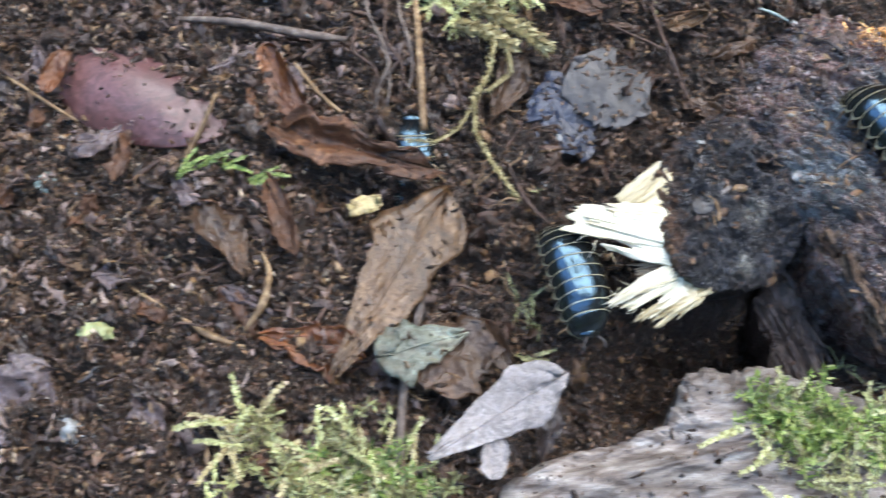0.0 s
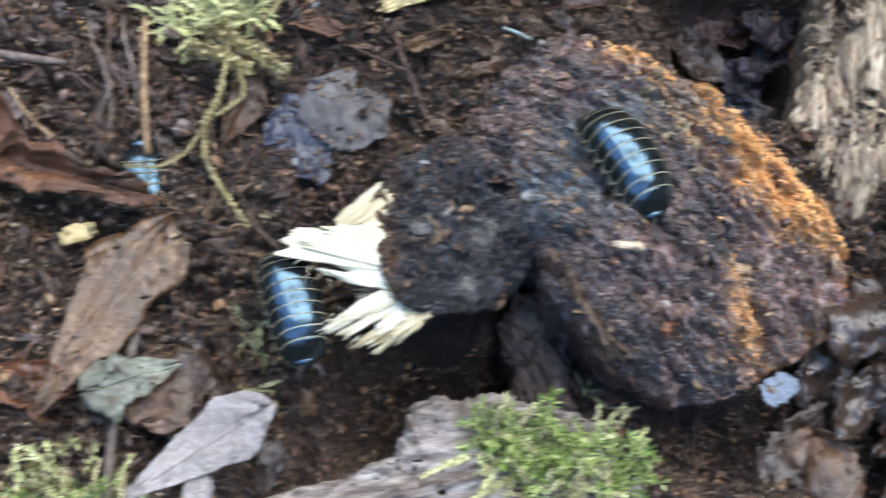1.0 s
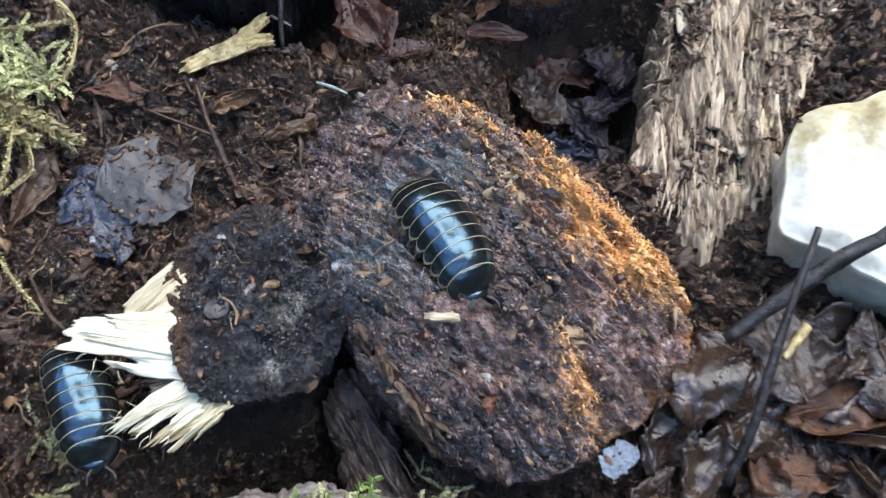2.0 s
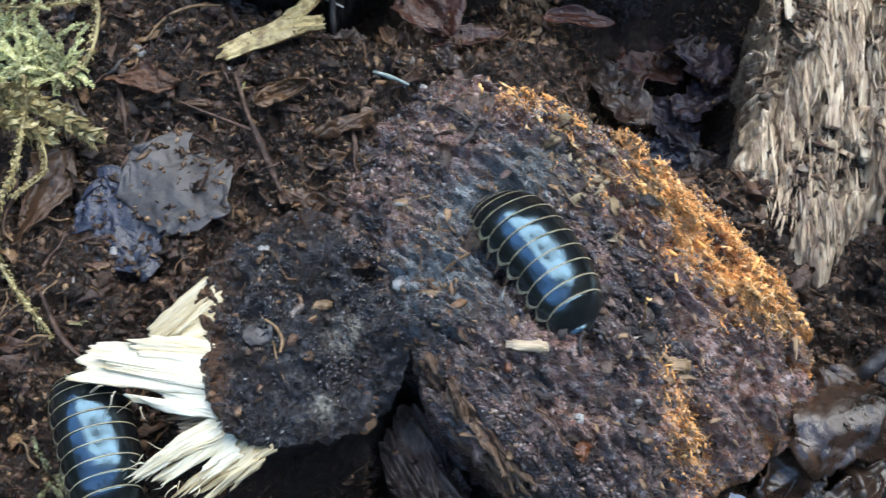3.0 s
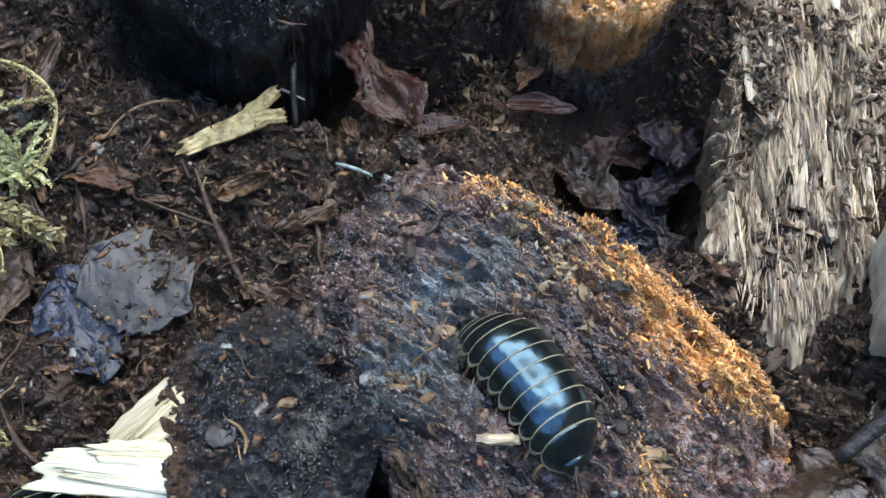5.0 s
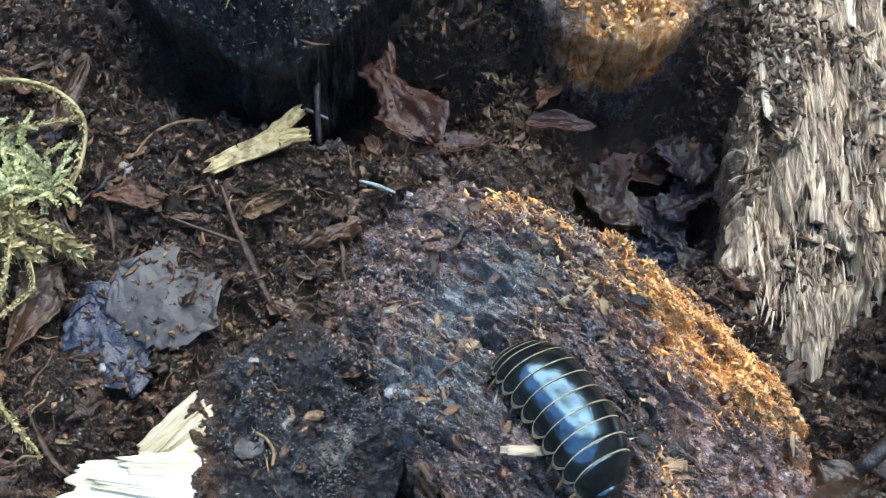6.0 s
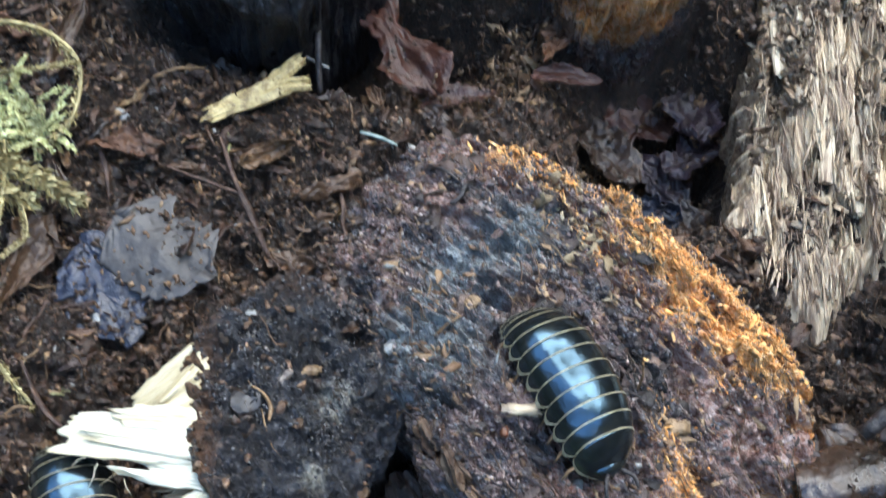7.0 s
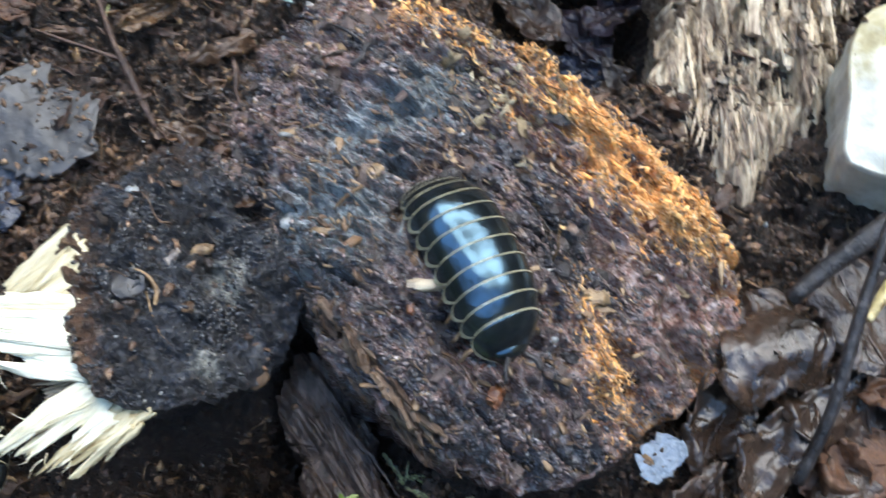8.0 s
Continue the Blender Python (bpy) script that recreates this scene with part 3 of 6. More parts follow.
def top_z(x, y, skip=()):
    """The highest surface at a place, and which one it is (-1: soil)."""
    z, which = soil_z(x, y), np.full(np.shape(x), -1)
    for k, plate in enumerate(PLATES):
        if k in skip:
            continue
        u = plate.reach(x, y)
        t = np.where(u < 0.99, plate.top(x, y, u), -1e3)
        which = np.where(t > z, k, which)
        z = np.maximum(z, t)
    return z, which


def surf(x, y, skip=()):
    return float(top_z(np.array([x], float), np.array([y], float), skip)[0][0])


def rust_of_log(x, y, z):
    """Where the log's skin is torn away to orange rot."""
    rim = np.exp(-(((x - 82.8) - 0.70 * (69 - y)) / 6.4) ** 2) * smooth(53, 59, y) * smooth(86, 81, y) * (0.75 + 0.5 * fbm(x / 3, y / 3, 2, 36))
    low = 0.8 * np.exp(-(((x - 78.2 - 0.25 * (44 - y)) / 2.5) ** 2 + ((y - 45) / 6.0) ** 2))
    high = np.exp(-(((x - 67) / 5.0) ** 2 + ((y - 87.5) / 2.6) ** 2))
    side = 0.8 * smooth(3.0, -2, z) * smooth(77, 85, x) * smooth(66, 60, y)
    inner = 0.4 * np.exp(-(((x - 52.5) / 3.0) ** 2 + ((y - 51) / 4.0) ** 2))
    gap = 1 - 0.85 * np.exp(-(((x - 74.5) / 2.6) ** 2 + ((y - 84.0) / 2.6) ** 2))
    blob = np.exp(-(((x - 87.2) / 3.0) ** 2 + ((y - 62.0) / 3.6) ** 2))
    return np.clip(1.25 * rim * gap * (0.22 + 0.88 * smooth(-0.25, 0.15, fbm((0.6 * x - 0.8 * y) / 9, (0.8 * x + 0.6 * y) / 1.5, 3, 34))) + blob + 0.8 * low + 0.7 * high + side + 0.5 * inner, 0, 1)


def ash_of_log(x, y):
    """Grey-blue mould on the log."""
    near = 1.1 * np.exp(-(((x - 52.8) / 7.0) ** 2 + ((y - 61.0) / 7.5) ** 2)) + 0.9 * np.exp(-(((x - 58.5) / 6.5) ** 2 + ((y - 72.5) / 4.5) ** 2))
    return np.clip(0.95 * near + 0.9 * np.exp(-(((x - 66) / 5.0) ** 2 + ((y - 76) / 5.0) ** 2)), 0, 1)


def black_of_log(x, y):
    """Wet black bark in front of and above the millipede's way."""
    return np.clip(0.95 * np.exp(-(((x - 75) / 4.2) ** 2 + ((y - 56) / 5.5) ** 2)) + 0.25 * np.exp(-(((x - 66) / 2.5) ** 2 + ((y - 81) / 2.0) ** 2)) + 0.28 * smooth(0.1, 0.4, fbm(x / 6, y / 6, 2, 92)), 0, 1)


def red_of_log(x, y):
    """Smooth red-brown inner wood below and beside the torn rim."""
    return np.clip(0.95 * smooth(75, 82, x + 0.35 * (y - 56)) * smooth(68, 60, y) + 0.95 * np.exp(-(((x - 77 + 0.8 * (y - 68)) / 4.4) ** 2)) * smooth(56, 62, y) + 0.65 * smooth(-0.1, 0.3, fbm(x / 5, y / 5, 2, 93)), 0, 1)


rotten_log = thing("rotten_log", "rotting dark log with torn orange fibrous rim", "log")
part("body", LOG.mesh("log_body", ROT, -16, 640, 190, 0.9, "rust", rust_of_log, ash_of_log, {"black": black_of_log, "red": red_of_log}), rotten_log)
bark_slab = thing("bark_slab", "black crumbling bark slab with torn pale wood end", "bark")
part("body", SLAB.mesh("slab_body", CHAR, -3, 420, 120, 0.8, "rust", lambda x, y, z: np.clip(0.85 * smooth(33.8, 29, x) + 0.45 * smooth(66, 71, y) + 0.15 * fbm(x / 5, y / 5, 3, 46), 0, 1), lambda x, y: 0.95 * np.exp(-((x - 42.2) ** 2 + (y - 55.8) ** 2) / 3.0) + 0.75 * np.exp(-((x - 40.0) ** 2 + (y - 48.6) ** 2) / 2.0) + 0.5 * np.exp(-((x - 43.4) ** 2 + (y - 58.0) ** 2) / 3.0)), bark_slab)
old_wood = thing("weathered_wood", "weathered tan splintered wood lying beside the log", "wood")
part("body", WOOD.mesh("wood_body", OLDWOOD, -18, 520, 150, 0.92), old_wood)
# Yellow stain along the far edge; lower sides coloured darker for their shade.
pebble = new("white_stone", PEBBLE.mesh("white_stone", STONE, -14, 260, 60, 0.86, "lichen", lambda x, y, z: smooth(68, 79, y) * 0.95 * smooth(2, 5, z) + 0.35 * smooth(3, -4, z)))
tagged(pebble, "white block of stone with yellow stained edge", "stone")
bark_sheet = new("bark_sheet", BARK_SHEET.mesh("bark_sheet", BARK, -8, 320, 70, 0.9))
tagged(bark_sheet, "grey-tan rough bark sheet under green moss", "bark")
bark_strip = thing("bark_strip", "dark grooved bark strip in the hollow below the slab", "bark")
part("body", STRIP.mesh("bark_strip", BARK_DARK, -16, 240, 60, 0.9), bark_strip)
stump_a = new("decayed_log", STUMP_A.mesh("decayed_log", CHAR, -16, 420, 130, 0.8, "rust", lambda x, y, z: 0 * x, broken=3.0))
tagged(stump_a, "black decayed log in shade behind the soil", "log")
stump_b = new("decayed_log", STUMP_B.mesh("decayed_log", ROT, -16, 420, 130, 0.8, "rust", lambda x, y, z: np.clip(1.4 * np.exp(-(((x - 83) / 8.0) ** 2 + ((y - 108) / 9.0) ** 2)) * smooth(-6, 2, z), 0, 1), broken=3.0))
tagged(stump_b, "black decayed log with orange broken end", "log")


# ---- small shapes ----
def turns(n, tilt=None):
    """n random turns as matrices; tilt: the most degrees by which they leave the upright."""
    if tilt is None:
        q = rng.normal(size=(n, 4))
    else:
        h, t, d = rng.uniform(0, 2 * np.pi, n), np.radians(tilt) * rng.uniform(-1, 1, n), rng.uniform(0, 2 * np.pi, n)
        qa = np.stack([np.cos(h / 2), 0 * h, 0 * h, np.sin(h / 2)], 1)
        qb = np.stack([np.cos(t / 2), np.sin(t / 2) * np.cos(d), np.sin(t / 2) * np.sin(d), 0 * t], 1)
        w1, x1, y1, z1 = qb.T
        w2, x2, y2, z2 = qa.T
        q = np.stack([w1 * w2 - x1 * x2 - y1 * y2 - z1 * z2, w1 * x2 + x1 * w2 + y1 * z2 - z1 * y2,
                      w1 * y2 - x1 * z2 + y1 * w2 + z1 * x2, w1 * z2 + x1 * y2 - y1 * x2 + z1 * w2], 1)
    q = q / np.linalg.norm(q, axis=1, keepdims=True)
    w, x, y, z = q.T
    return np.stack([np.stack([1 - 2 * (y * y + z * z), 2 * (x * y - z * w), 2 * (x * z + y * w)], 1),
                     np.stack([2 * (x * y + z * w), 1 - 2 * (x * x + z * z), 2 * (y * z - x * w)], 1),
                     np.stack([2 * (x * z - y * w), 2 * (y * z + x * w), 1 - 2 * (x * x + y * y)], 1)], 1)


def sizes(n, width, length, height, spread=0.35):
    f = np.exp(np.clip(spread * rng.normal(size=(n, 1)), -1.1, 0.85))
    return np.column_stack([np.full(n, width), np.full(n, length), np.full(n, height)]) * f * np.exp(0.25 * rng.normal(size=(n, 3)))


def heap(name, shape, at, size, turn, material, uneven=0.25, smooth_shade=True):
    """Many small pieces of one shape, each bent a little, in one mesh."""
    verts, faces = np.array(shape[0], float), np.array(shape[1])
    n, k = len(at), len(verts)
    v = verts[None] * (1 + uneven * rng.normal(size=(n, k, 1))) * size[:, None, :]
    v = np.einsum("nij,nkj->nki", turn, v) + at[:, None, :]
    f = faces[None] + (np.arange(n) * k)[:, None, None]
    return mesh_from(name, v.reshape(-1, 3), f.reshape(-1, faces.shape[1]), material, smooth_shade)


def nugget():
    bm = bmesh.new()
    bmesh.ops.create_icosphere(bm, subdivisions=1, radius=0.5)
    out = [v.co[:] for v in bm.verts], [[v.index for v in f.verts] for f in bm.faces]
    bm.free()
    return out


def clod():
    bm = bmesh.new()
    bmesh.ops.create_icosphere(bm, subdivisions=2, radius=0.5)
    out = [v.co[:] for v in bm.verts], [[v.index for v in f.verts] for f in bm.faces]
    bm.free()
    return out


def grain_bit():
    """A coarse grain with eight faces."""
    return np.array([(0.5, 0, 0), (-0.5, 0, 0), (0, 0.5, 0), (0, -0.5, 0), (0, 0, 0.5), (0, 0, -0.5)]), np.array(
        [(0, 2, 4), (2, 1, 4), (1, 3, 4), (3, 0, 4), (2, 0, 5), (1, 2, 5), (3, 1, 5), (0, 3, 5)])


def scale_flake():
    """A thin bent chip, two layers."""
    rows, cols = 4, 3
    u, v = np.meshgrid(np.linspace(-0.5, 0.5, rows), np.linspace(-0.5, 0.5, cols), indexing="ij")
    w = v * (1 - 1.6 * u * u)
    top = np.stack([w, u, 0.5 * (0.25 - u * u) + 0.35 * v * v], -1).reshape(-1, 3)
    low = top - (0, 0, 0.10)
    f = grid_faces(rows, cols)
    edge = [0, 1, 2, 5, 8, 11, 10, 9, 6, 3]
    side = [[edge[(i + 1) % 10], edge[i], edge[i] + 12, edge[(i + 1) % 10] + 12] for i in range(10)]
    return np.concatenate([top, low]), np.concatenate([f, f[:, ::-1] + 12, np.array(side)])


def hair():
    """A thin bent fibre with three sides."""
    rows = []
    for i, t in enumerate(np.linspace(-0.5, 0.5, 6)):
        for k in range(3):
            a = 2 * np.pi * k / 3
            rows.append((0.5 * math.cos(a) * (1 - abs(t)) + 3 * math.sin(t * 5), t, 0.5 * math.sin(a) * (1 - abs(t)) + 4 * (0.25 - t * t)))
    return np.array(rows), grid_faces(6, 3, True)


def sliver():
    """A flat pointed splinter with a split end."""
    rows = []
    for t, w in ((-0.5, 0.45), (-0.2, 0.5), (0.15, 0.42), (0.38, 0.2), (0.5, 0.05)):
        for x, z in ((-w, 0), (-w * 0.7, 0.35), (w * 0.7, 0.3), (w, 0)):
            rows.append((x, t, z * (1 - 0.4 * t)))
    return np.array(rows), np.concatenate([grid_faces(5, 4, True), [[3, 2, 1, 0], [16, 17, 18, 19]]])


def tube(name, points, radii, material, sides=8, knots=0.12, seed=0, steps=8):
    """A round stem along a smooth line."""
    pts, rad = np.array(points, float), np.array(radii, float)
    t = np.linspace(0, len(pts) - 1, (len(pts) - 1) * steps + 1)
    i = np.clip(t.astype(int), 0, len(pts) - 2)
    f = (t - i)[:, None]
    pad = np.concatenate([[2 * pts[0] - pts[1]], pts, [2 * pts[-1] - pts[-2]]])
    p0, p1, p2, p3 = pad[i], pad[i + 1], pad[i + 2], pad[i + 3]
    line = 0.5 * (2 * p1 + (p2 - p0) * f + (2 * p0 - 5 * p1 + 4 * p2 - p3) * f**2 + (3 * p1 - p0 - 3 * p2 + p3) * f**3)
    r = np.interp(t, np.arange(len(rad)), rad)
    d = np.gradient(line, axis=0)
    d /= np.linalg.norm(d, axis=1, keepdims=True)
    side = np.cross(d, (0.13, 0.21, 0.97))
    side /= np.linalg.norm(side, axis=1, keepdims=True)
    up = np.cross(side, d)
    a = np.linspace(0, 2 * np.pi, sides, endpoint=False)
    wob = 1 + knots * vnoise(t[:, None] * 2.3 + 0 * a, a[None] * 1.5 + 0 * t[:, None], seed + 5) + knots * 0.8 * vnoise(t[:, None] * 0.9, 0 * a[None], seed)
    ring = line[:, None] + (np.cos(a)[None, :, None] * side[:, None] + np.sin(a)[None, :, None] * up[:, None]) * (r[:, None] * wob)[..., None]
    verts = np.concatenate([ring.reshape(-1, 3), line[:1], line[-1:]])
    n = len(t) * sides
    quads = grid_faces(len(t), sides, True)
    caps = [[n, (k + 1) % sides, k, k] for k in range(sides)] + [[n + 1, n - sides + k, n - sides + (k + 1) % sides, n - sides + (k + 1) % sides] for k in range(sides)]
    tris = np.concatenate([quads[:, [0, 1, 2]], quads[:, [0, 2, 3]], np.array(caps)[:, :3]])
    return mesh_from(name, verts, tris, material)


def leaf_grid(length, width, seed, shape="oval", ragged=0.1, curl=0.4, bend=0.2, wave=0.6, nu=44, nv=22, thick=0.16, torn=0.0, veins=0.5):
    """A leaf blade as two layers of a grid: rolled about its midrib by curl, bowed along it by bend (radians)."""
    u, v = np.meshgrid(np.linspace(0, 1, nu), np.linspace(-1, 1, nv), indexing="ij")
    if shape == "oval":
        half = np.sin(np.pi * np.clip(u, 0, 1) ** 0.85) ** 0.62
    elif shape == "broad":
        half = (1 - np.abs(2 * u - 1) ** 4.0) ** 0.6
    elif shape == "wedge":
        half = np.clip(u * 1.25 + 0.12, 0, 1) * (1 - u**7) ** 0.6
    else:
        half = np.sin(np.pi * u) ** 0.4 * (0.65 + 0.35 * np.cos(u * 7 + seed))
    half = np.maximum(half, 0.03) * width / 2
    half = half * (1 + ragged * fbm(u * 9 + seed, np.sign(v) * 3.0, 4, seed)) + 0 * v
    x, y = v * half, (u - 0.5) * length + ragged * 0.35 * length * (u - 0.5) * vnoise(v * 3.1, u * 0 + seed, seed + 7)
    if torn:
        y = y - torn * length * smooth(0.55, 1.0, u) * (0.5 + 0.5 * vnoise(v * 5, 0 * u + seed, seed + 11))
    lift = wave * fbm(u * 2.6 + seed, v * 1.7, 3, seed + 2) + 0.22 * wave * fbm(u * 11, v * 8 + seed, 2, seed + 4)
    ribs = veins * 0.10 * np.cos(2 * np.pi * (u * 9 - np.abs(v) * 2.2)) * (1 - np.abs(v)) - veins * 0.22 * np.exp(-((v * half) / (0.035 * width)) ** 2)
    roll = curl * v * half / (width / 2)
    rr = width / 2 / max(abs(curl), 1e-3)
    x2, z2 = (np.sin(roll) * rr, (1 - np.cos(roll)) * rr * np.sign(curl)) if abs(curl) > 1e-3 else (x, 0 * x)
    arc = bend * (u - 0.5)
    z3 = z2 + lift + ribs + (1 - np.cos(arc)) * length / max(abs(bend), 1e-3) * np.sign(bend)
    top = np.stack([x2, y, z3], -1).reshape(-1, 3)
    low = top - (0, 0, thick)
    f, k = grid_faces(nu, nv), nu * nv
    idx = np.arange(k).reshape(nu, nv)
    edge = np.concatenate([idx[0, :-1], idx[:-1, -1], idx[-1, :0:-1], idx[:0:-1, 0]])
    nxt = np.roll(edge, -1)
    side = np.stack([nxt, edge, edge + k, nxt + k], -1)
    return np.concatenate([top, low]), np.concatenate([f, f[:, ::-1] + k, side])


def leaf(label, x, y, z, length, width, heading, material, seed, tilt=0, lean=0, stalk=0.0, rib=True, specks=0, speck=None, group="fallen leaves", name="fallen_leaf", **how):
    """A fallen leaf whose tip points to heading (degrees from +x), tilted along and across its length."""
    ob = thing(name, label, "leaf", group, place(x, y, z, tilt, lean, heading - 90))
    verts, faces = leaf_grid(length, width, seed, **how)
    part("blade", mesh_from("blade", verts, faces, material), ob)
    if specks:
        count = len(verts) // 2
        at = verts[rng.integers(0, count, specks)] + rng.normal(size=(specks, 3)) * (0.2, 0.2, 0.03) + (0, 0, 0.08)
        part("soil_specks", heap("soil_specks", nugget(), at, sizes(specks, 0.3, 0.5, 0.18, 0.6), turns(specks), speck or FLAKE, 0.5), ob, kind="stuff")
    if rib:
        nu, nv = how.get("nu", 44), how.get("nv", 22)
        spine = verts[: nu * nv].reshape(nu, nv, 3)[:, nv // 2 - 1 : nv // 2 + 1].mean(1)[:: 6] + (0, 0, 0.05)
        pts = list(spine)
        if stalk:
            first = spine[0]
            pts = [first - (0.5, stalk, 0.8), first - (0.1, stalk * 0.5, 0.3)] + pts
        part("midrib", tube("midrib", pts, np.linspace(0.34, 0.10, len(pts)) * (1 if stalk else 0.7), material, 6, 0.1, seed, 3), ob)
    return ob


build_unseen_trees()

# ---- pill millipedes ----
BODY_LENGTH, BODY_HALF, BODY_HEIGHT = 18.5, 4.40, 4.60
SEGMENTS = [0.85, 0.72, 0.89, 1.41, 1.74, 1.84, 1.88, 1.84, 1.74, 1.65, 1.50, 2.40]     # tail to head
ARCH = 0.055     # how the back bows along its length


def body_point(s, angle, swell):
    """A point of the shell: s along the body from the tail, angle from the ridge."""
    q = np.abs(2 * s / BODY_LENGTH - 1)
    q = np.where(s < BODY_LENGTH / 2, q, q * 0.985)
    size = (1 - np.clip(q, 0, 0.9999) ** 3.6) ** 0.5
    w, h = BODY_HALF * (0.12 + 0.88 * size), BODY_HEIGHT * (0.10 + 0.90 * size)
    sn, cs = np.sin(angle), np.cos(angle)
    x = w * swell * np.sign(sn) * np.abs(sn) ** 0.92
    z = 0.9 * size + h * swell * np.sign(cs) * np.abs(cs) ** 0.82 * np.where(cs > 0, 0.88, 0.5) - 0.2
    bowed = ARCH * (s - BODY_LENGTH / 2) ** 2 * 0.35
    return np.stack([x, s - BODY_LENGTH / 2, z - bowed + 0.4], -1)


SIDES = 90.0     # degrees from the ridge to the middle of a side lobe


def tergite_grid(start, span, ts, share, lift, bed=False):
    """A strip of a back plate: ts runs from the front (1) to the rear edge (0), share over the breadth (-1..1)."""
    share = np.asarray(share, float)
    out = []
    for t in ts:
        lobe = SIDES * (1 - 0.20 * np.abs(2 * min(max(t, 0), 1) - 0.80) ** 2.2)
        angle = np.radians(lobe) * share
        pull = 1 - 0.10 * np.abs(share) ** 5
        s = start + span * (0.5 + (t - 0.5) * pull) - 0.22 * (1 - share**2) * (1 - t) + 0.14 * np.abs(share) ** 3
        swell = 0.95 + 0.055 * (1 - t) ** 1.3 + 0.018 * np.sin(np.pi * np.clip(t, 0, 1)) + lift + 0 * angle
        out.append(body_point(s, angle, swell))
    if bed:
        out.append(out[-1] * (0.955, 1, 0.955) + (0, 0.05, 0))
    return np.concatenate(out), grid_faces(len(out), len(share))


def plate_rim(start, span):
    """The cream margin along the rear edge and round both side lobes."""
    wide = 0.07 * 1.75 / span
    verts, faces, first = [], [], 0
    for ts, share in ((np.linspace(wide, 0, 4), np.linspace(-1, 1, 40)), (np.linspace(0.97, 0, 12), np.linspace(-1.0, -0.935, 4)), (np.linspace(0.97, 0, 12), np.linspace(0.935, 1.0, 4))):
        v, f = tergite_grid(start, span, ts, share, 0.007, True)
        verts.append(v)
        faces.append(f + first)
        first += len(v)
    return np.concatenate(verts), np.concatenate(faces)


def build_millipede(label):
    bug = thing("pill_millipede", label, "millipede", "pill millipedes")
    s = 0.0
    for k, span in enumerate(SEGMENTS):
        verts, faces = tergite_grid(s, span + 0.35, np.linspace(1, 0, 10), np.linspace(-1, 1, 44), 0.0, True)
        plate = part("back_plate", mesh_from("back_plate", verts, faces, SHELL), bug)
        verts, faces = plate_rim(s, span + 0.35)
        part("rim", mesh_from("rim", verts, faces, RIM), plate, "cream rear margin")
        s += span
    # underside
    u, v = np.meshgrid(np.linspace(0.06, 0.97, 14), np.linspace(-1, 1, 9), indexing="ij")
    w = BODY_HALF * 0.9 * (1 - np.abs(2 * u - 1) ** 3.6) ** 0.5
    belly = np.stack([w * v, (u - 0.5) * BODY_LENGTH, 0.7 + 0.3 * (1 - v * v) - ARCH * 0.35 * ((u - 0.5) * BODY_LENGTH) ** 2], -1).reshape(-1, 3)
    part("belly", mesh_from("belly", belly, grid_faces(14, 9)[:, ::-1], TWIG_DARK), bug)
    bm = bmesh.new()
    bmesh.ops.create_uvsphere(bm, u_segments=16, v_segments=10, radius=1.0)
    for vert in bm.verts:
        vert.co = Vector((vert.co.x * 2.0, vert.co.y * 1.1 + BODY_LENGTH / 2 - 0.7, vert.co.z * 0.95 + 0.1)) * MM
    head_mesh = bpy.data.meshes.new("head")
    bm.to_mesh(head_mesh)
    bm.free()
    head_mesh.materials.append(SHELL)
    for p in head_mesh.polygons:
        p.use_smooth = True
    head = part("head", head_mesh, bug)
    for side in (-1, 1):
        y = BODY_LENGTH / 2 + 0.3
        part("antenna", tube("antenna", [(side * 0.8, y, 0.5), (side * 1.6, y + 0.9, 0.5), (side * 1.9, y + 1.9, 0.0)], [0.22, 0.24, 0.2], TWIG_DARK, 7, 0.1, 3, 4), head)
        for k in range(9):
            y = -6.6 + k * 1.75
            drop = ARCH * 0.35 * y * y
            part("leg", tube("leg", [(side * 1.6, y, 0.9 - drop), (side * 3.6, y + 0.2, 0.8 - drop), (side * 4.3, y + 0.5, -0.5 - drop)], [0.25, 0.2, 0.1], STALK, 6, 0.1, k, 3), bug)
    return bug


walker = build_millipede("glossy black pill millipede with cream-edged plates on log")
hider = copy_thing(walker, place(17.3, 47.4, 9.0, 6, -18, 193) @ Matrix.Scale(0.9, 4))
tagged(hider, "glossy blue-black pill millipede beside torn pale wood")
sleeper = copy_thing(walker, place(-4.4, 66.2, -2.0, 28, 0, 2))
tagged(sleeper, "black pill millipede half hidden under brown leaf")


